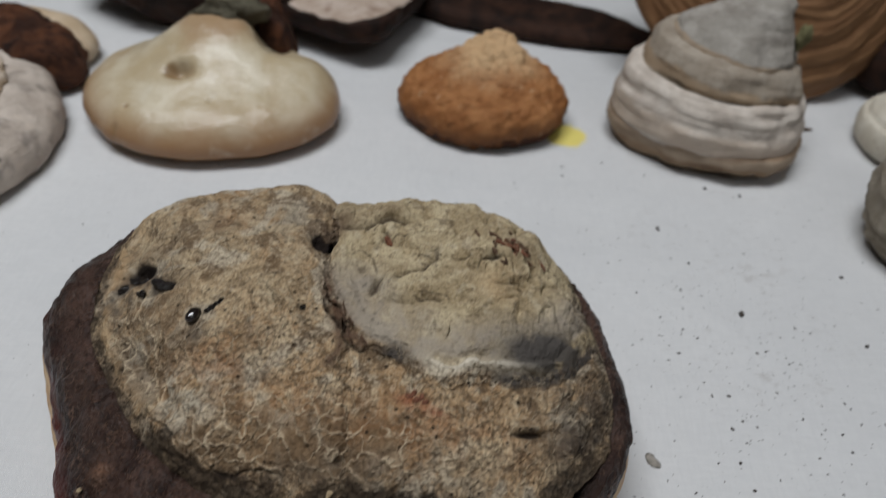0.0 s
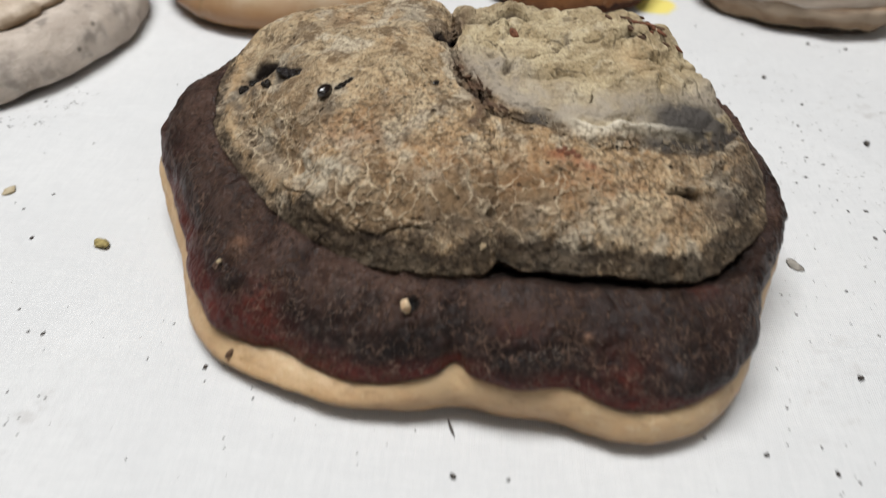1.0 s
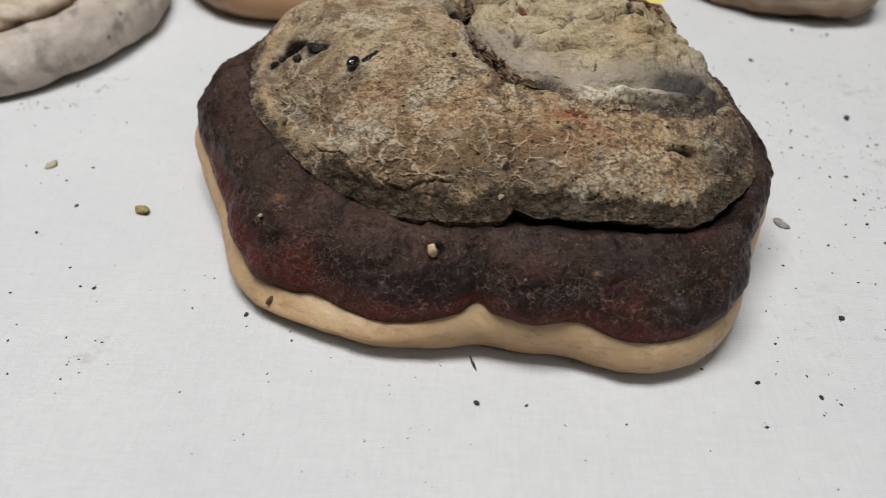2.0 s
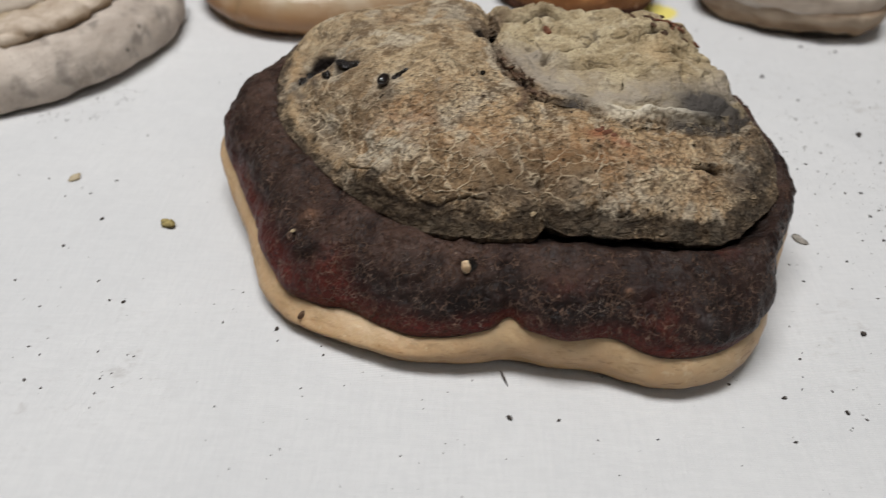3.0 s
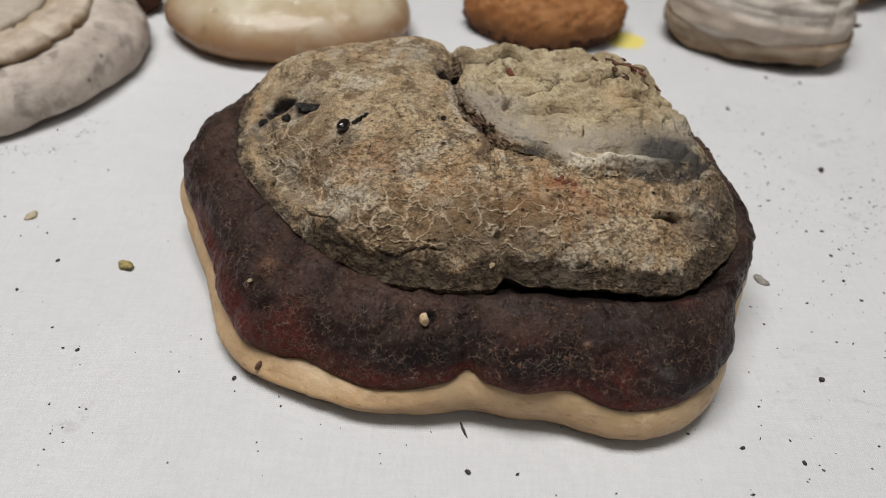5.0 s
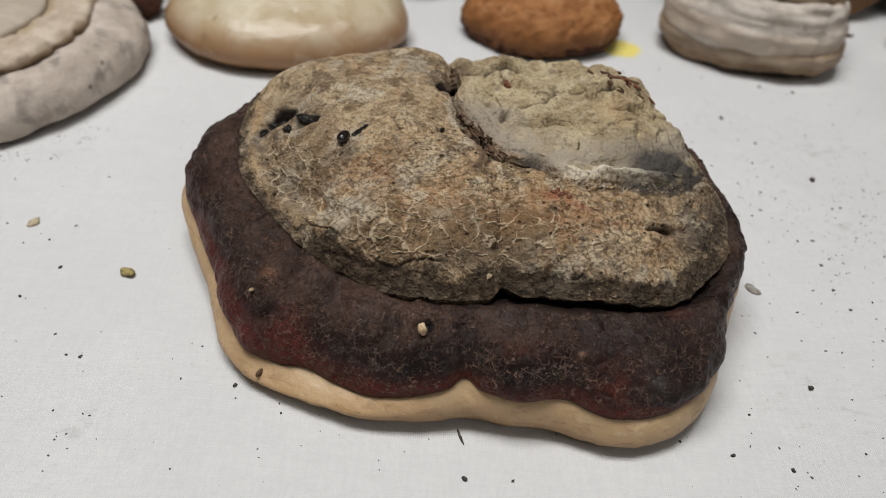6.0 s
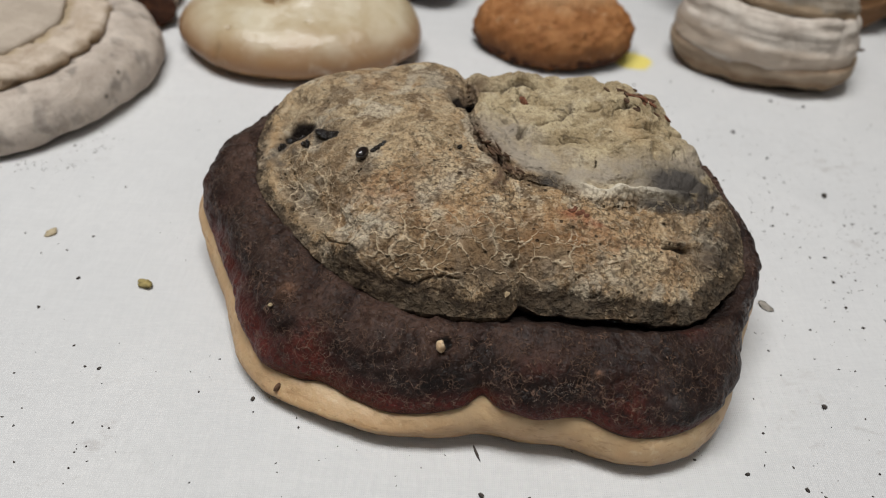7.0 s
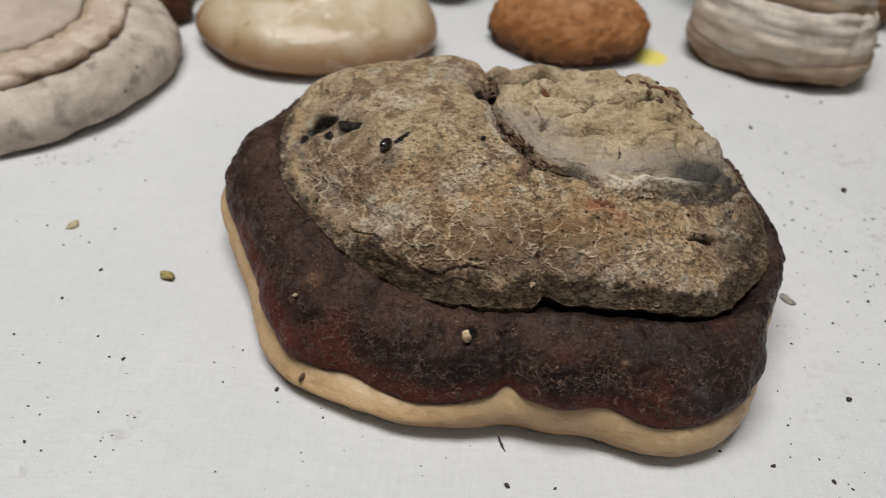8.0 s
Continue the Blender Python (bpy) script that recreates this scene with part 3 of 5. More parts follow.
def build_crust(thing_ob, theta):
    nv = 400
    rl, zl = ring_curve(LEDGE_R, theta)[:, None] / 1000, ring_curve(LEDGE_Z, theta)[:, None] / 1000
    way = np.stack([np.cos(theta), np.sin(theta)], -1)[:, None, :]
    ragged = 0.0009 * fbm(np.concatenate([way * rl[..., None], np.zeros((len(theta), 1, 1))], -1), 0.006, 3, 4)
    deg = np.degrees(theta)[:, None]
    rl = rl + ragged - 0.0042 * np.exp(-((deg - 276.5) / 3.6) ** 2)
    under = smoothstep(268, 282, deg) * smoothstep(348, 330, deg) * (0.62 + 0.24 * np.sin(deg * 0.33) + 0.16 * np.sin(deg * 0.83 + 1))
    rl = rl + 0.0007 * under * fbm(np.concatenate([way * rl[..., None], np.zeros((len(theta), 1, 1))], -1), 0.003, 3, 14)
    back = smoothstep(20, 50, deg) * smoothstep(165, 140, deg)
    left = smoothstep(146, 168, deg) * smoothstep(214, 192, deg)
    wall = smoothstep(200, 222, deg) * smoothstep(282, 268, deg)
    v = np.linspace(0, 1, nv) ** 1.15
    lip = 0.055
    p = np.zeros((len(theta), nv, 3))
    # from under the lip outwards and up, then over the dome to the middle
    k = np.clip(v / lip, 0, 1)
    out = rl + 0.0006 - (0.0006 + 0.0052 * under) * (1 - np.sin(k * math.pi / 2)) + under * 0.0010
    inward = np.clip((v - lip) / (1 - lip), 0, 1)
    r = np.where(v[None] < lip, out, (rl + 0.0006 + under * 0.0010) * (1 - inward))
    p[..., :2] = CENTRE[:2] + way * r[..., None]
    d = np.maximum(rl + 0.0006 - r, 0)
    x, y = p[..., 0] - CENTRE[0], p[..., 1] - CENTRE[1]
    over = np.where(v[None] < lip, 0, d)
    f = 1 - np.exp(-over / (0.012 - 0.0065 * back - 0.0015 * wall))
    f = f + left * (1 - np.exp(-(over / 0.0180) ** 2) - f)
    top = 0.0159 - 0.0313 * x + 0.0215 * y - 1.256 * x * x + 0.21 * x * y - 1.021 * y * y
    top = top + 0.0104 * bell(p, 0.107, 0.226, 0.0255) + 0.0038 * bell(p, 0.028, 0.220, 0.026) + 0.0006 * bell(p, 0.036, 0.252, 0.020)
    zl = 0.035 + (zl - 0.035) * np.clip(r / rl, 0, 1) ** (2.2 + 1.2 * wall)
    z = zl - 0.0010 - 0.0014 * under + (0.0019 + 0.0030 * under) * np.sin(k * math.pi / 2) + f * (top + 0.0012 * (1 - under))
    # the furrow and the swollen edge of the lobe
    wander = p + 0.0011 * np.stack([fbm(p, 0.006, 3, 201), fbm(p, 0.006, 3, 203), 0 * r], -1)
    fd, along, side = path_distance(wander, FURROW)
    lobe = np.where(side > 0, smoothstep(0, 0.004, fd), 0)
    inside = f * smoothstep(0.0, 0.012, d)
    front = smoothstep(0.52, 0.62, along)
    depth = 0.0012 + 0.0014 * np.exp(-((along - 0.13) / 0.10) ** 2) + 0.0010 * np.exp(-((along - 0.47) / 0.05) ** 2)
    z = z + inside * (-depth * np.exp(-(fd / (0.0017 + 0.0008 * value_noise(p, 0.005, 88))) ** 2) + np.where(side > 0, 0.0024 * smoothstep(0, 0.0040, fd) * np.exp(-fd / 0.014), 0) - np.where(side < 0, 0.0006 * np.exp(-fd / 0.004), 0))
    # along the front the lobe is stepped: a pale lip, a dark hollow over it, then the swelling
    step_noise = 0.0012 * value_noise(p, 0.009, 205)
    z = z + inside * front * np.where(side > 0, 0.0014 * np.exp(-((fd - 0.0036 - step_noise) / 0.0016) ** 2) - 0.0010 * np.exp(-((fd - 0.0064 - step_noise) / 0.0013) ** 2) + 0.0014 * np.exp(-((fd - 0.0125) / 0.0055) ** 2), 0)
    p[..., 2] = z
    n = normals_of(p)
    q = p.copy()
    keep = 0.55 + 0.45 * smoothstep(0, 0.006, d)
    on_lobe = np.where(side > 0, smoothstep(0.001, 0.005, fd), 0)
    rough_lobe = np.where(side > 0, smoothstep(0.004, 0.014, fd), 0)
    # calm: the smooth old skin towards the back of the main crust
    calm = (1 - on_lobe) * smoothstep(0.186, 0.212, q[..., 1] + 0.006 * fbm(q, 0.02, 2, 207)) * smoothstep(0.062, 0.040, q[..., 0])
    lump = 0.0024 * fbm(q, 0.021, 3, 11, 0.5) + (0.0009 - 0.0004 * calm) * fbm(q, 0.0055, 3, 23, 0.55) + 0.00032 * (1 - 0.4 * calm) * fbm(q, 0.0018, 2, 29)
    f1, _ = cells(q + 0.002 * fbm(q, 0.006, 2, 3)[..., None], 0.0085, 7)
    blister = 0.0009 * smoothstep(0.75, 0.15, f1) * smoothstep(-0.1, 0.5, fbm(q, 0.03, 2, 31)) * (1 - 0.5 * calm)
    # soft rounded lumps with dark clefts on the younger lobe, shallow wrinkles elsewhere
    w1 = q + 0.0030 * np.stack([fbm(q, 0.012, 2, 90), fbm(q, 0.012, 2, 91), fbm(q, 0.012, 2, 92)], -1)
    n1, n2 = value_noise(w1, 0.0105, 95), value_noise(w1, 0.0046, 97)
    fold_mask = rough_lobe * (0.3 + 0.7 * smoothstep(0.003, 0.014, d)) * smoothstep(0.195, 0.210, q[..., 1])
    folds = fold_mask * (0.0030 * np.abs(n1) ** 0.8 + 0.0016 * np.abs(n2) ** 0.8 - 0.0016 - 0.0010 * smoothstep(0.35, 0.7, value_noise(q, 0.0042, 143)))
    folds = folds + (1 - rough_lobe) * (1 - 0.5 * calm) * (0.0012 * (np.abs(n2) ** 0.7 - 0.35) + 0.0012 * (np.abs(n1) ** 0.7 - 0.4)) * smoothstep(-0.3, 0.2, fbm(q, 0.02, 2, 55)) * smoothstep(0.0, 0.006, d)
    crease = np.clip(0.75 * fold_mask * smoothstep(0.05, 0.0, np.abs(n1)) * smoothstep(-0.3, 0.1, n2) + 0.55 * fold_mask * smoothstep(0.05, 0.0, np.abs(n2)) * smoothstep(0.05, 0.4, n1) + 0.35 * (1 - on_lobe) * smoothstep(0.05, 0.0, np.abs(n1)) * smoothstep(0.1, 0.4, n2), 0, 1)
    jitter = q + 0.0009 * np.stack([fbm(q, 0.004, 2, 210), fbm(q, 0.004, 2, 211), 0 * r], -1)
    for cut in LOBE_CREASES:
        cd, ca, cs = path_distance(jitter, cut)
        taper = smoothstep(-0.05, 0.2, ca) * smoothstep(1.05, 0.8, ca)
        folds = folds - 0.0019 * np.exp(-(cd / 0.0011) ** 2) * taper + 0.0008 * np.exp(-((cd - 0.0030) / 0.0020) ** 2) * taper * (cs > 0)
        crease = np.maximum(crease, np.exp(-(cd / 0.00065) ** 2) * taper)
    # the brown roll behind the lobe and the fibrous strands in the furrow
    rd, ra, rs = path_distance(jitter, BACK_ROLL)
    roll = np.exp(-(rd / (0.0036 + 0.0014 * value_noise(q, 0.006, 215))) ** 2) * (0.7 + 0.5 * value_noise(q, 0.0075, 216)) * smoothstep(1.0, 0.7, ra)
    folds = folds + 0.0026 * roll + 0.0014 * roll * fbm(q, 0.004, 3, 212)
    bd, ba, bs = path_distance(jitter, BARK_RIDGE)
    gd, ga, gs = path_distance(jitter, BARK_LEG)
    strand = np.maximum(np.exp(-(bd / 0.0021) ** 2) * smoothstep(0.0, 0.25, ba), 0.9 * np.exp(-(gd / 0.0016) ** 2))
    fibre = value_noise(np.stack([q[..., 0] + 0.45 * q[..., 1], (q[..., 1] - 0.45 * q[..., 0]) * 0.22, q[..., 2]], -1), 0.0011, 214)
    folds = folds + 0.0019 * strand * (0.75 + 0.5 * fibre)
    # narrow shadows beside the strands, cut in and later painted dark through pit
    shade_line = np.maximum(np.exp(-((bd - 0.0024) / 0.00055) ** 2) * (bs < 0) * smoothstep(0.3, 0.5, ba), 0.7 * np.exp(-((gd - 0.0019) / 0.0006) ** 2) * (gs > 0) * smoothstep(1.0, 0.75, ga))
    folds = folds - 0.0014 * shade_line
    # raised pale veins over the plates near the front
    w2 = q + 0.0019 * np.stack([fbm(q, 0.0036, 3, 9, 0.6), fbm(q, 0.0036, 3, 10, 0.6), fbm(q, 0.0036, 3, 12, 0.6)], -1)
    _, c2 = cells(w2 * (1.0, 1.45, 1.45), 0.0082, 19)
    wide = 0.056 + 0.034 * value_noise(q, 0.004, 62)
    front_zone = np.clip(1.25 * bell(q, 0.056, 0.164, 0.026, 0.009, 0.06) + 0.75 * bell(q, 0.004, 0.190, 0.014, 0.022, -0.5) + 0.60 * bell(q, 0.022, 0.172, 0.018, 0.012, -0.6), 0, 1)
    vein = smoothstep(1.0, 0.30, c2 / wide) * smoothstep(0.28, 0.60, front_zone + 0.65 * fbm(q, 0.009, 2, 71))
    vein = vein * smoothstep(0.003, 0.007, d) * (1 - on_lobe)
    plate = smoothstep(0.35, 0.75, front_zone) * (1 - on_lobe) * smoothstep(1.0, 2.4, c2 / wide)
    umber = np.clip(bell(q, 0.060, 0.1625, 0.026, 0.0080, 0.05) + 0.6 * bell(q, 0.012, 0.196, 0.007, 0.010) + 0.7 * bell(q, 0.035, 0.190, 0.008, 0.005) + 0.9 * bell(q, 0.027, 0.164, 0.010, 0.005, -0.5) + 0.5 * bell(q, 0.000, 0.183, 0.008, 0.008), 0, 1) * (1 - on_lobe)
    rusty = np.clip(0.9 * bell(q, 0.084, 0.1690, 0.024, 0.0065, 0.02) + 0.8 * bell(q, 0.028, 0.184, 0.012, 0.006, 0.2) + 0.6 * bell(q, 0.045, 0.173, 0.014, 0.005) + 0.5 * bell(q, 0.022, 0.234, 0.008, 0.005) + 0.7 * roll, 0, 1)
    g1, _ = cells(q, 0.00105, 47)
    gritty = smoothstep(-0.35, 0.15, fbm(q, 0.012, 2, 49)) * (1 - on_lobe) * (1 - 0.6 * calm)
    h = (lump + blister + 0.00042 * vein + 0.00026 * gritty * (0.6 - g1)) * keep + folds
    pit = np.zeros_like(h)
    for px, py, w, w2, turn, deep in ((-0.0045, 0.2166, 0.0054, 0.0028, -0.42, 0.0046), (0.0052, 0.2075, 0.0050, 0.0022, 0.25, 0.0020), (0.0245, 0.2020, 0.0035, 0.0014, 0.8, 0.0012),
                                      (0.0480, 0.2015, 0.0018, 0.0010, -0.7, 0.0016), (0.1130, 0.1738, 0.0052, 0.0010, 0.25, 0.0028),
                                      (0.0490, 0.2295, 0.0030, 0.0034, 0.2, 0.0044), (0.0640, 0.1610, 0.0010, 0.0009, 0, 0.0012), (-0.0025, 0.1880, 0.0014, 0.0010, 0.5, 0.0014),
                                      (0.1010, 0.2225, 0.0022, 0.0008, 0.4, 0.0010), (0.1300, 0.2240, 0.0020, 0.0020, 0, 0.0020), (0.0212, 0.1905, 0.0012, 0.0022, 0.5, 0.0006),
                                      (0.0300, 0.2070, 0.0020, 0.0010, 0.8, 0.0008), (0.0355, 0.1985, 0.0009, 0.0007, 0, 0.0008), (0.0930, 0.1730, 0.0030, 0.0007, -0.3, 0.0010), (0.0420, 0.1945, 0.0012, 0.0006, 0.3, 0.0007)):
        b = bell(q, px, py, w, w2, turn)
        h = h - deep * b
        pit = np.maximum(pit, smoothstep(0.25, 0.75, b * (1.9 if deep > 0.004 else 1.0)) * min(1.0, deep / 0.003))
    # the crack that parts the dark edge from the plates
    second = np.exp(-((d - 0.0056 - 0.0018 * value_noise(q, 0.012, 6) - 0.0009 * value_noise(q, 0.004, 16)) / 0.00032) ** 2) * smoothstep(-0.2, 0.3, value_noise(q, 0.014, 26)) * smoothstep(190, 205, deg) * smoothstep(275, 262, deg)
    h = h - 0.0008 * second
    pit = np.maximum(pit, 0.70 * second)
    # a raised ring inside the edge that faces away from the light
    ring = np.exp(-((d - 0.0050 - 0.0012 * value_noise(q, 0.012, 6)) / 0.0022) ** 2) * smoothstep(140, 155, deg) * smoothstep(212, 196, deg)
    trough = np.exp(-((d - 0.0105 - 0.0015 * value_noise(q, 0.010, 36)) / 0.0020) ** 2) * smoothstep(145, 160, deg) * smoothstep(225, 205, deg)
    h = h + 0.0010 * ring - 0.0009 * trough
    h = h + 0.0010 * bell(q, 0.1130, 0.1756, 0.0055, 0.0011, 0.25) + 0.0012 * bell(q, -0.0015, 0.1895, 0.0022, 0.0018)
    reddish = np.clip(0.9 * bell(q, 0.0815, 0.1752, 0.0040, 0.0018, -0.3) + 0.5 * bell(q, 0.0880, 0.1735, 0.0030, 0.0012, -0.2), 0, 1)
    h = h + 0.0012 * bell(q, 0.0825, 0.1752, 0.0045, 0.0016, -0.3)
    h = h + 0.0011 * bell(q, 0.0205, 0.1905, 0.0022, 0.0026) + 0.0014 * bell(q, -0.0030, 0.2215, 0.0060, 0.0022, 0.2)
    p = p + n * h[..., None]
    p[:, -1] = p[:, -1].mean(0)
    # shade along the furrow bottom, added to the painted pits
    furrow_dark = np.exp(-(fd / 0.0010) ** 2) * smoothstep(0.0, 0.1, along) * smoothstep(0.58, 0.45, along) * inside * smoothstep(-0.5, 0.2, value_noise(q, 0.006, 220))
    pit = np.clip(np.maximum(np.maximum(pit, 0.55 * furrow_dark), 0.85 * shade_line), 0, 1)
    # rim covers both the crust's own dark edge and the painted shade there
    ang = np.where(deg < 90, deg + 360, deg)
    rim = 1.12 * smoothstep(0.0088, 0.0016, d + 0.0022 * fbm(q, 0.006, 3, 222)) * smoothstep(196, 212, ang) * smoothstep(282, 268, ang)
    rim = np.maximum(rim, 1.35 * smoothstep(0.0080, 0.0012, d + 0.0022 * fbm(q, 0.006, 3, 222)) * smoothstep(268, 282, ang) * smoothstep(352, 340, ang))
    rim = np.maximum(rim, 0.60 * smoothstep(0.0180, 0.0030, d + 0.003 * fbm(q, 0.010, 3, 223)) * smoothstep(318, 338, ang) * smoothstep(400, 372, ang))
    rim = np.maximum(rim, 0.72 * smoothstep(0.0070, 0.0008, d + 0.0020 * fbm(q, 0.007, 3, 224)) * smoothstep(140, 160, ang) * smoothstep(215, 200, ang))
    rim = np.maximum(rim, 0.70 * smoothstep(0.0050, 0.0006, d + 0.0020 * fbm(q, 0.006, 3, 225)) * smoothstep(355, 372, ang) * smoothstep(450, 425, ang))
    pale = front * np.where(side > 0, smoothstep(0.84, 0.76, along) * np.exp(-((fd - 0.0040 - step_noise) / 0.0020) ** 2), 0)
    bluish = np.where(side > 0, smoothstep(0.22, 0.34, along) * smoothstep(0.022, 0.010, fd) * (1 - front * smoothstep(0.008, 0.005, fd)), 0)
    # dark stain on the lobe's flank, with the flank's shading painted into it
    stain = np.where(side > 0, np.maximum(smoothstep(0.66, 0.72, along) * smoothstep(0.86, 0.82, along) * np.exp(-((fd - 0.0012) / 0.0016) ** 2), smoothstep(0.80, 0.84, along) * smoothstep(0.97, 0.92, along) * smoothstep(0.004, 0.001, fd)), 0)
    stain = np.maximum(stain, np.where(side > 0, np.clip(1.6 * bell(q, 0.1185, 0.1965, 0.0140, 0.0062, 0.30) + 1.1 * bell(q, 0.0755, 0.1895, 0.0050, 0.0022, -0.3), 0, 1), 0))
    mould = np.clip(1.2 * bell(q, 0.0215, 0.1735, 0.0085, 0.0060, -0.5) + 0.7 * bell(q, 0.002, 0.192, 0.006, 0.006) + 0.6 * bell(q, 0.016, 0.180, 0.006, 0.005) + 0.5 * bell(q, 0.039, 0.182, 0.006, 0.004) + 0.5 * bell(q, 0.048, 0.170, 0.006, 0.003) + 0.7 * bell(q, 0.086, 0.158, 0.018, 0.0045, 0.05), 0, 1)
    sooty = np.clip(1.0 * bell(q, -0.004, 0.2120, 0.010, 0.010, -0.35) + 0.6 * bell(q, 0.006, 0.2085, 0.008, 0.005) + 0.5 * bell(q, 0.042, 0.236, 0.012, 0.012) + 1.2 * bell(q, 0.131, 0.178, 0.015, 0.020) + 0.9 * bell(q, 0.0205, 0.1905, 0.0030, 0.0030) + 0.6 * bell(q, 0.060, 0.158, 0.020, 0.004) + 0.5 * bell(q, 0.012, 0.236, 0.012, 0.010) + 0.55 * left * smoothstep(0.020, 0.006, d), 0, 1)
    me = grid_mesh("crust", local(p, thing_ob), rim=np.clip(rim, 0, 1), lobe=lobe, calm=calm, plate=plate, pit=pit, pale=pale, bluish=bluish, stain=stain, rusty=rusty, reddish=reddish, vein=vein, gap_shade=gritty * smoothstep(0.50, 0.80, g1), umber=umber, crease=crease, mould=mould, sooty=sooty,
                   barky=np.clip(1.15 * strand + 0.8 * bell(q, 0.0525, 0.2350, 0.0060, 0.0040, 0.5) + 0.45 * roll + 0.5 * bell(q, 0.1085, 0.2290, 0.006, 0.004, -0.6), 0, 1), tawny=np.clip(0.55 * ring + np.where(side > 0, 0.6 * bell(q, 0.1045, 0.2130, 0.0075, 0.0055), 0), 0, 1))
    return part("crust", me, CRUST, thing_ob, "knobbly tan and grey weathered crust with a furrow"), p.reshape(-1, 3)


def build_fibres(p, n, thing_ob, deg):
    """Short pale threads lying on the outer band, thick in some places and missing in others."""
    rng = np.random.default_rng(12)
    nu, nv = p.shape[:2]
    verts, faces = [], []
    thick = 0.5 + 0.5 * fbm(p, 0.016, 3, 131)
    for k in range(8000):
        i, j = int(rng.integers(0, nu)), int(rng.integers(8, int(nv * 0.86)))
        if not 180 < deg[i] < 352 or rng.random() > (thick[i, j] - 0.35) * 2.2:
            continue
        q = p[i, j].copy()
        way = rng.uniform(0, TAU)
        bend = rng.normal(0, 0.22)
        width = rng.uniform(0.000018, 0.000034)
        steps = int(rng.integers(3, 7))
        base = len(verts)
        u, v = float(i), float(j)
        for m in range(steps):
            a = int(u) % nu
            b = min(max(int(v), 1), nv - 2)
            fu, fv = u - math.floor(u), min(max(v - b, 0.0), 1.0)
            low = p[a, b] * (1 - fu) + p[(a + 1) % nu, b] * fu
            high = p[a, b + 1] * (1 - fu) + p[(a + 1) % nu, b + 1] * fu
            q = low * (1 - fv) + high * fv + n[a, b] * 0.00012
            side = np.cross(n[a, b], p[(a + 1) % nu, b] - p[a, b])
            along = p[(a + 1) % nu, b] - p[a, b]
            cross = side / np.linalg.norm(side) * math.cos(way) - along / np.linalg.norm(along) * math.sin(way)
            verts += [tuple(q + cross * width), tuple(q - cross * width)]
            if m:
                faces.append((base + 2 * m - 2, base + 2 * m - 1, base + 2 * m + 1, base + 2 * m))
            du = np.linalg.norm(along)
            dv = max(np.linalg.norm(p[a, b + 1] - p[a, b]), 1e-5)
            u += math.cos(way) * 0.00036 / du
            v += math.sin(way) * 0.00036 / dv
            way += bend + rng.normal(0, 0.22)
            if v < 4 or v > nv * 0.88:
                break
    me = bpy.data.meshes.new("fuzz")
    off = np.array(thing_ob.location)
    me.from_pydata([tuple(np.array(q) - off) for q in verts], [], faces)
    tagged(part("fuzz", me, FIBRE, thing_ob), "fine pale threads lying on the dark band", kind="stuff")


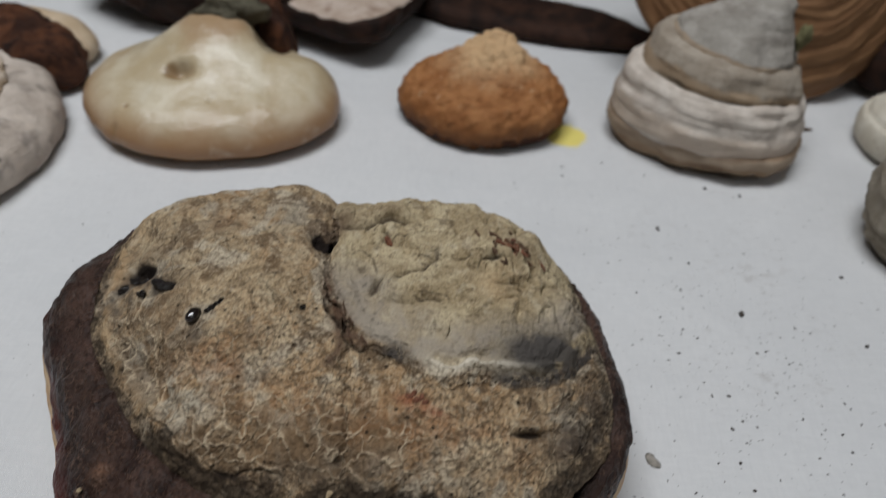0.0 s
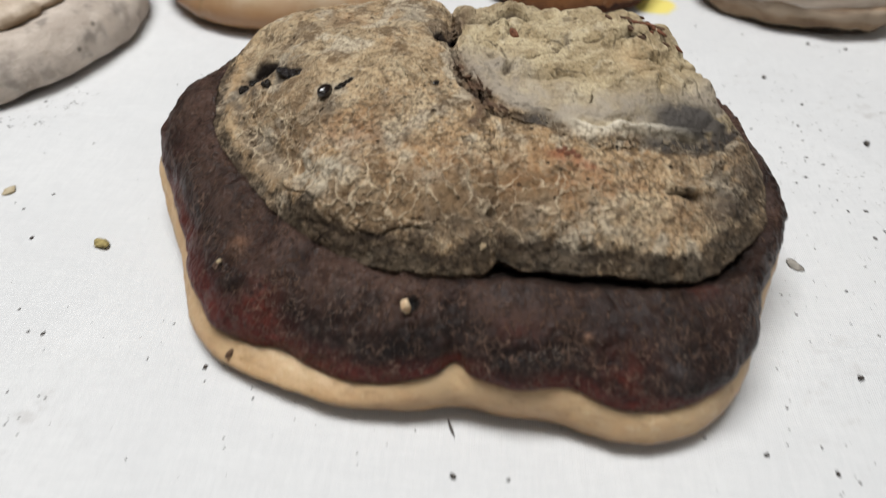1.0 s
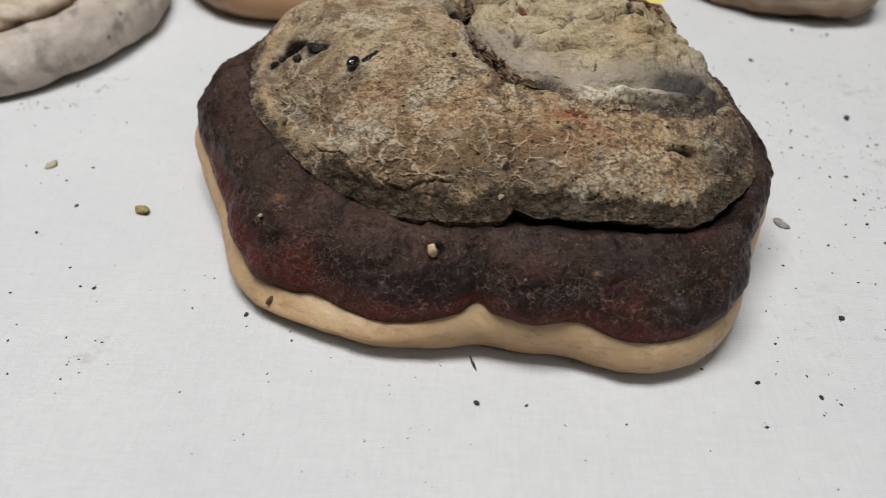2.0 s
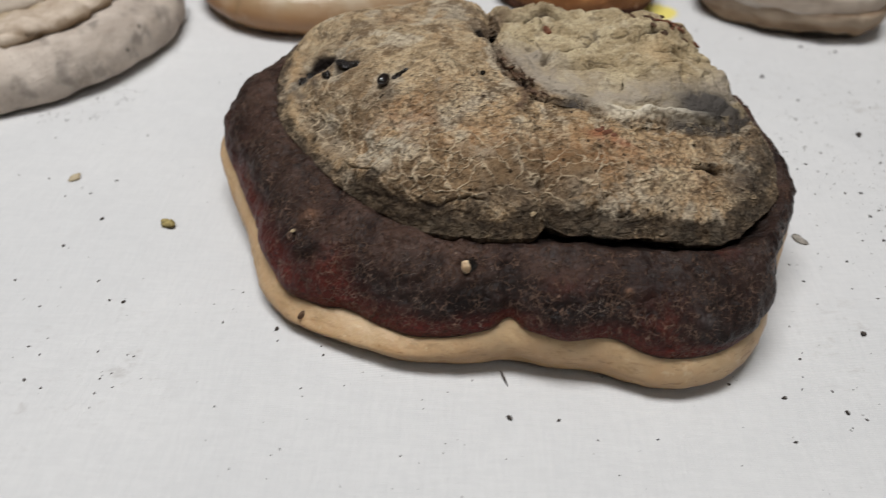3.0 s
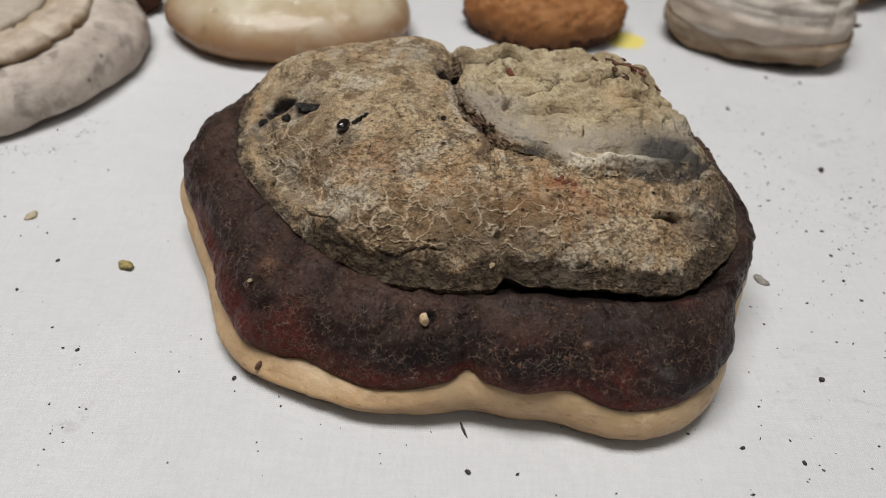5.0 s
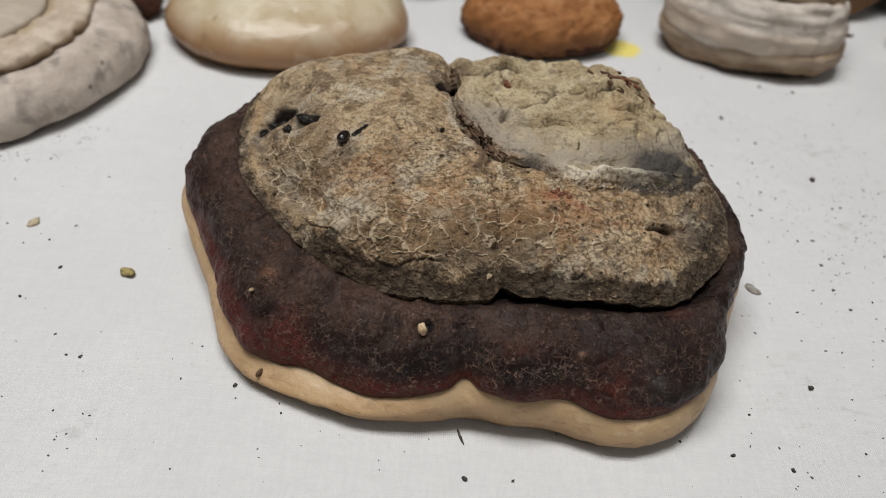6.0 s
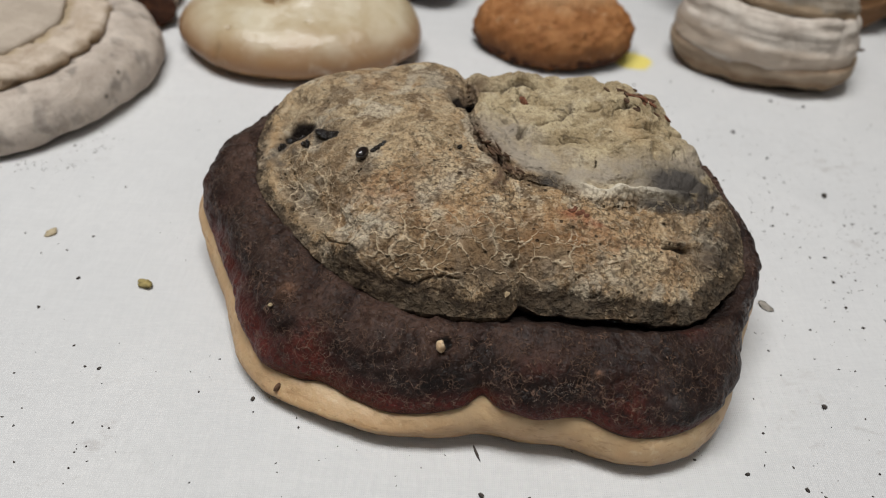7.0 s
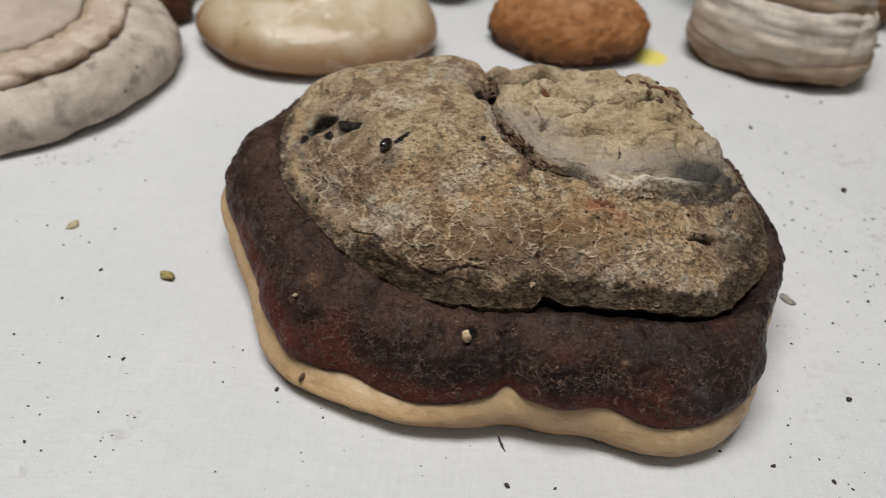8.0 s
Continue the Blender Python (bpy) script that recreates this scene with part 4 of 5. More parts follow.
def build_cap_band(thing_ob, theta):
    nv = 120
    deg = np.degrees(theta)
    rs, zs = ring_curve(SEAM_R, theta) / 1000, ring_curve(SEAM_Z, theta) / 1000
    rs = rs - 0.0032 * np.exp(-((deg - 265.3) / 3.0) ** 2) - 0.0010 * np.exp(-((deg - 290.5) / 2.5) ** 2)
    zs = zs + 0.0014 * np.exp(-((deg - 265.3) / 3.0) ** 2)
    rl, zl = ring_curve(LEDGE_R, theta) / 1000, ring_curve(LEDGE_Z, theta) / 1000
    t = np.linspace(0, 1, nv)[None]
    a = np.stack([rs - 0.0015, zs - 0.0004], -1)[:, None]
    b = np.stack([rs + 0.0035, zs + 0.0012], -1)[:, None]
    c = np.stack([rs - 0.06 * (rs - rl), zl - 0.16 * (zl - zs)], -1)[:, None]
    under = smoothstep(266, 284, deg) * smoothstep(350, 332, deg)
    e = np.stack([rl + 0.0026 + 0.0034 * under, zl + 0.0002 + 0.0012 * under], -1)[:, None]
    g = np.stack([rl - 0.0030, zl - 0.0012 - 0.0020 * under], -1)[:, None]
    t4 = t[..., None]
    # a lip curling over the seam, then the rounded shoulder, then down into the groove
    s1 = np.clip(t4 / 0.86, 0, 1)
    curve = (1 - s1) ** 3 * a + 3 * (1 - s1) ** 2 * s1 * b + 3 * (1 - s1) * s1 ** 2 * c + s1 ** 3 * e
    s2 = np.clip((t4 - 0.86) / 0.14, 0, 1)
    curve = np.where(t4 > 0.86, e + (g - e) * (s2 * s2 * (3 - 2 * s2) * np.array((0.45, 1.0)) + s2 * np.array((0.55, 0.0))), curve)
    way = np.stack([np.cos(theta), np.sin(theta)], -1)[:, None]
    p = np.zeros((len(theta), nv, 3))
    p[..., :2] = CENTRE[:2] + way * curve[..., :1]
    p[..., 2] = curve[..., 1]
    n = normals_of(p)
    hold = smoothstep(0.06, 0.32, t)
    wrinkle = value_noise(np.stack([theta[:, None] * 0.075 + 0 * t, t * 0.0042 + 0 * theta[:, None], 0 * t + 0 * theta[:, None]], -1), 0.0011, 48) * value_noise(p, 0.012, 49)
    h = 0.0018 * fbm(p, 0.018, 3, 41) * hold + 0.0013 * fbm(p, 0.0062, 3, 45, 0.58) * hold + 0.0007 * wrinkle * smoothstep(0.45, 0.7, t) * smoothstep(0.98, 0.86, t)
    # puckered skin on the shoulder below the crust, in short ridges that run along it
    along = np.stack([theta[:, None] * 0.026 + 0 * t, t * 0.017 + 0 * theta[:, None], 0 * t + 0 * theta[:, None]], -1)
    along = along + 0.0012 * np.stack([fbm(p, 0.006, 2, 57), fbm(p, 0.006, 2, 58), 0 * p[..., 0]], -1)
    pucker = np.abs(value_noise(along, 0.0030, 59)) ** 0.7 + 0.5 * np.abs(value_noise(along, 0.0013, 60)) ** 0.7
    zone = smoothstep(0.46, 0.62, t) * smoothstep(0.97, 0.90, t) * (smoothstep(192, 208, deg) * (0.35 + 0.65 * smoothstep(272, 248, deg)) * smoothstep(345, 325, deg))[:, None]
    h = h + 0.0011 * zone * (pucker - 0.6)
    hollow = bell(p, 0.0458, 0.1440, 0.0026)
    h = h - 0.0020 * hollow
    spots = ((0.0005, 0.1605, 0.0023, 0.0020), (0.0070, 0.1478, 0.0040, 0.0016), (0.0870, 0.1362, 0.0013, 0.0007), (0.0020, 0.1540, 0.0035, -0.0012), (0.0300, 0.1475, 0.0050, 0.0007))
    for x, y, w, up in spots:
        h = h + up * bell(p, x, y, w)
    # a fold running along the left shoulder
    h = h + 0.0012 * bell(p, -0.004, 0.166, 0.0050, 0.0018, 2.5) + 0.0022 * bell(p, 0.0005, 0.1535, 0.0052, 0.0017, 0.05) - 0.0010 * bell(p, 0.0015, 0.1505, 0.0045, 0.0014, 0.05) + 0.0012 * bell(p, 0.026, 0.153, 0.006, 0.0016, -0.25) - 0.0008 * np.exp(-((deg[:, None] - 262) / 14) ** 2) * np.exp(-((t - 0.74) / 0.04) ** 2)
    p = p + n * h[..., None]
    seam = smoothstep(0.60, 0.12, t / (1 + 0.45 * np.exp(-((deg - 208) / 34) ** 2) - 0.32 * smoothstep(292, 312, deg))[:, None]) * np.ones((len(theta), 1)) * np.where(deg > 150, smoothstep(150, 190, deg), smoothstep(30, 5, deg))[:, None]
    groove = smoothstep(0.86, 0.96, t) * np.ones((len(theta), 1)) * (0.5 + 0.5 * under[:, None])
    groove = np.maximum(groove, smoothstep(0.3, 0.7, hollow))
    build_fibres(p, normals_of(p), thing_ob, deg)
    red = np.clip(1.0 * bell(p, 0.0085, 0.1470, 0.0042) + 0.35 * bell(p, 0.0720, 0.1380, 0.0060, 0.0030) + 0.8 * bell(p, 0.1155, 0.1510, 0.004, 0.002) + 0.7 * bell(p, 0.0960, 0.1290, 0.006) + 0.8 * bell(p, -0.030, 0.175, 0.006, 0.016) + 0.5 * bell(p, -0.038, 0.200, 0.005, 0.014), 0, 1)
    tan = np.clip(1.2 * bell(p, 0.0005, 0.1605, 0.0023) + bell(p, 0.0870, 0.1362, 0.0009), 0, 1)
    return part("cap_band", grid_mesh("cap_band", local(p, thing_ob), seam=seam, upper=smoothstep(0.52, 0.84, t) * (1 - 0.7 * smoothstep(275, 300, deg) * smoothstep(355, 340, deg))[:, None], sheen_spot=np.clip(0.7 * bell(p, 0.0690, 0.1475, 0.0085, 0.0050) + 0.5 * bell(p, 0.0985, 0.1420, 0.0110, 0.0075) + 0.6 * bell(p, 0.108, 0.134, 0.004, 0.004) + 0.5 * bell(p, 0.122, 0.152, 0.006, 0.004), 0, 1), lip=smoothstep(0.155, 0.115, t) * np.ones((len(theta), 1)), groove=groove, red_spot=red, tan_spot=tan), CAP, thing_ob, "smooth dark brown to wine-red outer band")


def build_margin(thing_ob, theta):
    nv = 60
    deg = np.degrees(theta)
    rs, zs = ring_curve(SEAM_R, theta) / 1000, ring_curve(SEAM_Z, theta) / 1000
    rs = rs - 0.0032 * np.exp(-((deg - 265.3) / 3.0) ** 2) - 0.0010 * np.exp(-((deg - 290.5) / 2.5) ** 2)
    zs = zs + 0.0014 * np.exp(-((deg - 265.3) / 3.0) ** 2)
    rm, zm = ring_curve(MARGIN_R, theta) / 1000, ring_curve(MARGIN_Z, theta) / 1000
    rm = rm - 0.0014 * np.exp(-((deg - 265.0) / 6) ** 2) - 0.0009 * smoothstep(195, 225, deg) * smoothstep(350, 325, deg)
    p0 = np.stack([0.80 * rm, 0 * rm - 0.0006], -1)
    p1 = np.stack([0.955 * rm - 0.001, 0.10 * zm], -1)
    p2 = np.stack([rm - 0.0013, 0.60 * zm], -1)
    p3 = np.stack([rm, zm + 0.04 * (zs - zm)], -1)
    p4 = np.stack([rm + 0.52 * (rs - rm) + 0.0005, zm + 0.58 * (zs - zm)], -1)
    p5 = np.stack([rs - 0.0008, zs + 0.0004], -1)
    p6 = np.stack([rs - 0.0060, zs + 0.0022], -1)
    knots = np.stack([p0, p1, p2, p3, p4, p5, p6], 1)
    s = np.linspace(0, len(p0[0]) * 3 - 1e-6, nv)
    ext = np.concatenate([2 * knots[:, :1] - knots[:, 1:2], knots, 2 * knots[:, -1:] - knots[:, -2:-1]], 1)
    i = np.minimum(np.floor(s).astype(int), 5)
    f = (s - i)[None, :, None]
    k0, k1, k2, k3 = ext[:, i], ext[:, i + 1], ext[:, i + 2], ext[:, i + 3]
    curve = k1 + 0.5 * f * (k2 - k0 + f * (2 * k0 - 5 * k1 + 4 * k2 - k3 + f * (3 * (k1 - k2) + k3 - k0)))
    way = np.stack([np.cos(theta), np.sin(theta)], -1)[:, None]
    p = np.zeros((len(theta), nv, 3))
    p[..., :2] = CENTRE[:2] + way * curve[..., :1]
    p[..., 2] = curve[..., 1]
    n = normals_of(p)
    p = p + n * ((0.0004 * fbm(p, 0.010, 3, 61) + 0.0003 * fbm(p, 0.004, 2, 63)) * smoothstep(0, 0.3, s[None] / 6) * smoothstep(6.0, 5.2, s[None]))[..., None]
    top = smoothstep(3.2, 5.0, s)[None] * np.ones((len(theta), 1))
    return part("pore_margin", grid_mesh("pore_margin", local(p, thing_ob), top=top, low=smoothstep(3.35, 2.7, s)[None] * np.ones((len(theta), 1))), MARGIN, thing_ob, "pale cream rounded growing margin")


def blob_mesh(name, x, y, z, sx, sy, sz, turn=0.0, seed=0, rough=0.25, nu=28, nv=18, tilt=0.0):
    """A small uneven lump."""
    u = np.linspace(0, TAU, nu, endpoint=False)[:, None]
    v = np.linspace(-math.pi / 2, math.pi / 2, nv)[None]
    q = np.stack([np.cos(u) * np.cos(v), np.sin(u) * np.cos(v), np.sin(v) * np.ones_like(u)], -1)
    q = q * (1 + rough * fbm(q + seed * 3.1, 0.9, 3, seed))[..., None]
    q[:, 0], q[:, -1] = q[:, 0].mean(0), q[:, -1].mean(0)
    q = q * (sx, sy, sz)
    rot = np.array(Euler((tilt, 0, turn)).to_matrix())
    return grid_mesh(name, q @ rot.T + (x, y, z))


RESIN = Shader("black_resin", 0.05, 1.0).finish((0.012, 0.008, 0.007))
CHIP = plain_mottled("fresh_wood_chip", (0.62, 0.42, 0.24), (0.76, 0.60, 0.40), (0.35, 0.20, 0.10), 0.003, 0.7, 0.0003)
RESIN_DULL = plain_mottled("dull_black_resin", (0.008, 0.006, 0.005), (0.018, 0.013, 0.011), (0.004, 0.004, 0.004), 0.003, 0.20, 0.0012, spec=0.7)
TANFLAKE = plain_mottled("tan_flake", (0.30, 0.22, 0.13), (0.46, 0.36, 0.22), (0.14, 0.09, 0.05), 0.002, 0.8, 0.0004)
RUST = plain_mottled("red_brown_scraps", (0.130, 0.050, 0.028), (0.260, 0.110, 0.062), (0.060, 0.026, 0.016), 0.002, 0.85, 0.0006)
BARK = plain_mottled("bark_scraps", (0.07, 0.040, 0.024), (0.15, 0.085, 0.05), (0.03, 0.02, 0.014), 0.004, 0.85, 0.0008)


def build_main_fungus():
    ob = thing("bracket_fungus", *CENTRE[:2], 0.0, "large dried bracket fungus with tan crust, dark-red band, cream margin", "fungus")
    theta = np.linspace(0, TAU, 1300, endpoint=False)
    build_margin(ob, theta)
    build_cap_band(ob, theta)
    crust, skin = build_crust(ob, theta)
    cx, cy = CENTRE[:2]

    def level(x, y):
        return skin[np.argmin((skin[:, 0] - x) ** 2 + (skin[:, 1] - y) ** 2 - 0.0004 * skin[:, 2]), 2]

    def scrap(name, x, y, sx, sy, sz, turn, seed, mat, up=0.3, label="", n=9, uneven=None):
        me = blob_mesh(name, x - cx, y - cy, level(x, y) + up * sz, sx, sy, sz, turn, seed, uneven or (0.28 if n > 12 else 0.7), n, max(6, n // 2), tilt=random.Random(seed).uniform(-0.5, 0.5))
        if n < 12:
            me.polygons.foreach_set("use_smooth", np.zeros(len(me.polygons), dtype=bool))
        part(name, me, mat, crust, label)
    scrap("resin_drop", 0.0187, 0.1963, 0.0027, 0.0018, 0.0019, 1.15, 3, RESIN, 0.30, "shiny black resin drop", 30, 0.12)
    for x, y, w, seed in ((0.0040, 0.2096, 0.0014, 7), (0.0062, 0.2085, 0.0018, 19), (0.0086, 0.2073, 0.0015, 23)):
        scrap("resin_drop", x, y, w * 1.25, w, w * 0.75, 0.2, seed, RESIN_DULL, 0.1, "dull black resin lump", 24, 0.4)
    for x, y, sx, sy, turn, seed in ((-0.0075, 0.2178, 0.0022, 0.0014, -0.4, 4), (-0.0030, 0.2158, 0.0024, 0.0013, -0.5, 11), (-0.0100, 0.2140, 0.0012, 0.0022, -0.2, 16), (-0.0005, 0.2072, 0.0014, 0.0011, -0.3, 9)):
        scrap("resin_drop", x, y, sx, sy, 0.0014, turn, seed, RESIN_DULL, 0.15, "", 24, 0.7)
    spill = random.Random(21)
    for x, y, w in ((0.0218, 0.1985, 0.0010), (0.0228, 0.1998, 0.0010), (0.0238, 0.2010, 0.0008), (0.0248, 0.2024, 0.0007), (0.0482, 0.2018, 0.0008)):
        scrap("resin_drop", x, y, w * spill.uniform(1.0, 1.6), w, w * 0.8, 0.8, spill.randrange(99), RESIN_DULL, 0.1, "", 16)
    part("wood_chip", blob_mesh("wood_chip", 0.0450 - cx, 0.1422 - cy, 0.0288, 0.0011, 0.0012, 0.0021, 0.5, 5, 0.45), CHIP, ob, "tiny pale wood chip")
    part("wood_chip", blob_mesh("wood_chip", -0.0008 - cx, 0.1432 - cy, 0.0070, 0.0008, 0.0019, 0.0010, -0.5, 6, 0.3), BARK, ob, "small brown bark splinter")
    scrap("pale_flake", 0.0625, 0.1550, 0.0008, 0.0024, 0.0005, -0.25, 8, TANFLAKE, 0.2, "pale torn flake at the ledge")
    for x, y, z, w in ((-0.0036, 0.1565, 0.0268, 0.0008), (0.0905, 0.1300, 0.0150, 0.0007), (0.0690, 0.1312, 0.0180, 0.0006), (0.1215, 0.1560, 0.0268, 0.0007)):
        part("mote", blob_mesh("mote", x - cx, y - cy, z, w, w * 0.8, w * 0.6, 0.3, 15, 0.5, 12, 8), TANFLAKE, ob)
    for k, (x, y) in enumerate(((0.0805, 0.1775), (0.0825, 0.1765), (0.0845, 0.1762), (0.0815, 0.1785), (0.0838, 0.1775))):
        scrap("bark_scrap", x, y - 0.0014, 0.0013, 0.0007, 0.0007, -0.4 + 0.5 * k, 70 + k, RUST, 0.0)
    rng = random.Random(4)
    # torn bark fibres on the far flank of the lobe
    for k in range(32):
        x, y = 0.1055 + rng.gauss(0, 0.0045), 0.2270 + rng.gauss(0, 0.0032)
        scrap("bark_scrap", x, y, rng.uniform(0.0010, 0.0028), rng.uniform(0.0003, 0.0006), rng.uniform(0.0003, 0.0006), rng.uniform(-1.3, -0.2), k, BARK if k % 3 else RUST, 0.15)
    ridge = np.array(BARK_RIDGE)
    for k in range(15):
        t = rng.uniform(0.6, len(ridge) - 1.01)
        a = ridge[int(t)] + (t - int(t)) * (ridge[int(t) + 1] - ridge[int(t)])
        x, y = a[0] + rng.gauss(0, 0.0012), a[1] + rng.gauss(0, 0.0008)
        scrap("bark_scrap", x, y, rng.uniform(0.0003, 0.0005), rng.uniform(0.0012, 0.0034), rng.uniform(0.0003, 0.0005), rng.uniform(0.25, 0.75), 30 + k, BARK, 0.1)
    scrap("bark_scrap", 0.0692, 0.2310, 0.0024, 0.0008, 0.0016, -0.9, 50, RUST, 0.3)


build_main_fungus()


# ---- the other fungi ----
def lumpy(name, centre, rx, ry, profile, nu=220, nv=120, shift=(0.0, 0.0), wave=0.05, seed=0, lumps=((0.02, 0.001),), turn=0.0, extra=None, tilt=None, corners=(), marks=()):
    """A solid of rounded outline: profile gives (fraction of the outline, height); shift moves the middle as it rises."""
    theta = np.linspace(0, TAU, nu, endpoint=False)
    way = np.stack([np.cos(theta), np.sin(theta), 0 * theta], -1)
    rad = 1 + wave * value_noise(way * 1.0 + seed * 1.7, 0.8, seed) + 0.4 * wave * value_noise(way + seed, 0.3, seed + 1)
    for at, amount, width in corners:
        rad = rad + amount * np.exp(-(((np.degrees(theta) - at + 180) % 360 - 180) / width) ** 2)
    c = profile_curve(profile, nv)
    rise = c[:, 1] / max(c[:, 1].max(), 1e-6)
    p = np.zeros((nu, nv, 3))
    p[..., 0] = rx * rad[:, None] * np.cos(theta)[:, None] * c[None, :, 0] + shift[0] * (rise * (1 - np.clip(c[:, 0], 0, 1)))[None]
    p[..., 1] = ry * rad[:, None] * np.sin(theta)[:, None] * c[None, :, 0] + shift[1] * (rise * (1 - np.clip(c[:, 0], 0, 1)))[None]
    p[..., 2] = c[None, :, 1]
    n = normals_of(p)
    hold = smoothstep(0.0, 0.08, np.linspace(0, 1, nv))[None]
    h = 0
    for k, (size, amount) in enumerate(lumps):
        h = h + amount * fbm(p + seed, size, 3, seed + 5 * k)
    if extra is not None:
        h = h + extra(p, theta)
    p = p + n * (h * hold)[..., None]
    if abs(c[-1, 0]) < 1e-6:
        p[:, -1] = p[:, -1].mean(0)
    mark = np.zeros(p.shape[:2])
    for x, y, w, w2, amount in marks:
        mark = np.maximum(mark, amount * smoothstep(0.25, 0.6, bell(p, x, y, w, w2)))
    rot = np.array(Euler((*(tilt or (0, 0)), turn)).to_matrix())
    v = np.linspace(0, 1, nv)[None] * np.ones((nu, 1))
    rho = np.clip(c[:, 0], 0, 1.2)[None] * np.ones((nu, 1))
    return grid_mesh(name, p @ rot.T + np.array(centre), along=v, rho=rho, mark=mark, around=np.degrees(theta)[:, None] * np.ones((1, nv)))


def pale_material():
    s, c, h, d = mottled_material("chalky_pale_fungus", (0.43, 0.362, 0.305), (0.58, 0.505, 0.435), (0.30, 0.245, 0.20), 0.014, 0.85, 0.0012, stain_amount=0.8, fine_amount=0.4)
    c = s.mix(s.math("MULTIPLY", s.step(s.noise(0.011, 3, 0.5, 0.2, 25), 0.53, 0.66), 0.65), c, (0.20, 0.172, 0.150))
    c = s.mix(s.math("MULTIPLY", s.step(s.noise(0.020, 3, 0.5, 0.3, 27), 0.55, 0.68), 0.5), c, (0.62, 0.52, 0.43))
    c = s.mix(s.math("MULTIPLY", s.dots(0.016, 0.09, 3.0), 0.8), c, (0.10, 0.085, 0.07))
    return s.finish(c, h, d)


def cream_ridge_material():
    s, c, h, d = mottled_material("cream_ridge", (0.45, 0.36, 0.275), (0.60, 0.505, 0.41), (0.32, 0.235, 0.165), 0.012, 0.8, 0.0010)
    hollow = s.math("ADD", s.attr("along"), s.math("MULTIPLY", s.math("SUBTRACT", s.noise(0.012, 4), 0.5), 0.35))
    c = s.mix(s.math("MULTIPLY", s.step(hollow, 0.34, 0.12), 0.85), c, (0.250, 0.165, 0.085))
    c = s.mix(s.math("MULTIPLY", s.step(hollow, 0.74, 0.92), 0.70), c, (0.360, 0.275, 0.165))
    return s.finish(c, h, d)


PALE = pale_material()
PALE_CREAM = cream_ridge_material()
PALE_GREY = plain_mottled("grey_upper_layer", (0.40, 0.335, 0.27), (0.49, 0.415, 0.34), (0.28, 0.23, 0.185), 0.020, 0.85, 0.0005)


def build_pale_bracket():
    ob = thing("pale_bracket_fungus", -0.187, 0.330, 0.0, "chalky pale grey bracket fungus with stepped growth rims", "fungus")
    slits = lambda p, th: -0.0030 * np.exp(-(((np.degrees(th)[:, None] - 302 + 60 * (np.linalg.norm(p[..., :2], axis=-1) / 0.087 - 0.9)) / 0.6) ** 2)) * smoothstep(0.72, 0.78, np.linalg.norm(p[..., :2], axis=-1) / 0.087)
    part("outer_rim", lumpy("outer_rim", (0, 0, 0), 0.0905, 0.0905, [(0.70, 0.0), (0.94, 0.0008), (0.99, 0.0038), (1.0, 0.0078), (0.985, 0.0140), (0.93, 0.0190), (0.83, 0.0222), (0.70, 0.0200)], 260, 90, wave=0.02, seed=3, lumps=((0.03, 0.0022), (0.010, 0.0012), (0.004, 0.0004)), extra=slits), PALE, ob)
    ragged = lambda p, th: (0.0026 * fbm(p, 0.012, 4, 8, 0.65) - 0.0022 * smoothstep(0.25, 0.0, np.abs(value_noise(p, 0.016, 18)))) * smoothstep(0.019, 0.023, p[..., 2])
    part("inner_rim", lumpy("inner_rim", (-0.003, 0.002, 0), 0.0715, 0.0715, [(0.92, 0.017), (0.985, 0.0215), (1.0, 0.0235), (0.97, 0.0262), (0.90, 0.0275), (0.78, 0.0280), (0.70, 0.0265)], 260, 60, wave=0.05, seed=9, lumps=((0.012, 0.0008), (0.004, 0.0003)), extra=ragged), PALE_CREAM, ob)
    part("upper_layer", lumpy("upper_layer", (-0.005, 0.003, 0), 0.055, 0.055, [(0.96, 0.024), (1.0, 0.0262), (0.985, 0.0285), (0.9, 0.030), (0.6, 0.033), (0.3, 0.035), (0.0, 0.036)], 200, 60, wave=0.06, seed=12, lumps=((0.02, 0.001), (0.006, 0.0003))), PALE_GREY, ob)


def gold_material():
    s, c, h, d = mottled_material("glossy_cream_skin", (0.47, 0.375, 0.235), (0.60, 0.525, 0.385), (0.36, 0.23, 0.11), 0.022, 0.33, 0.0005, 0.5, 0.45, 0.10)
    c = s.mix(s.math("MULTIPLY", s.step(s.math("ADD", s.axis(2), s.math("MULTIPLY", s.noise(0.02, 3), 0.010)), 0.032, 0.014), 0.95), c, (0.31, 0.160, 0.070))
    neck = s.math("ADD", s.axis(2), s.math("MULTIPLY", s.noise(0.014, 4), 0.012))
    c = s.mix(s.math("MULTIPLY", s.step(neck, 0.044, 0.052), 0.75), c, (0.34, 0.205, 0.105))
    c = s.mix(s.math("MULTIPLY", s.step(s.noise(0.016, 4, 0.6, 0.5, 18), 0.56, 0.70), 0.4), c, (0.66, 0.60, 0.49))
    # brown hollow and pinholes; shade on the hollow's upper-left edge is painted too
    c = s.mix(s.attr("mark"), c, (0.26, 0.170, 0.085))
    return s.finish(c, h, d)


GOLD = gold_material()
BARKY = plain_mottled("mossy_dark_bark", (0.075, 0.065, 0.042), (0.14, 0.125, 0.085), (0.025, 0.018, 0.012), 0.008, 0.85, 0.0020)


def build_cream_fungus():
    ob = thing("cream_fungus", -0.0350, 0.3815, 0.0, "glossy cream fungus with brownish rim and a small hollow", "fungus")

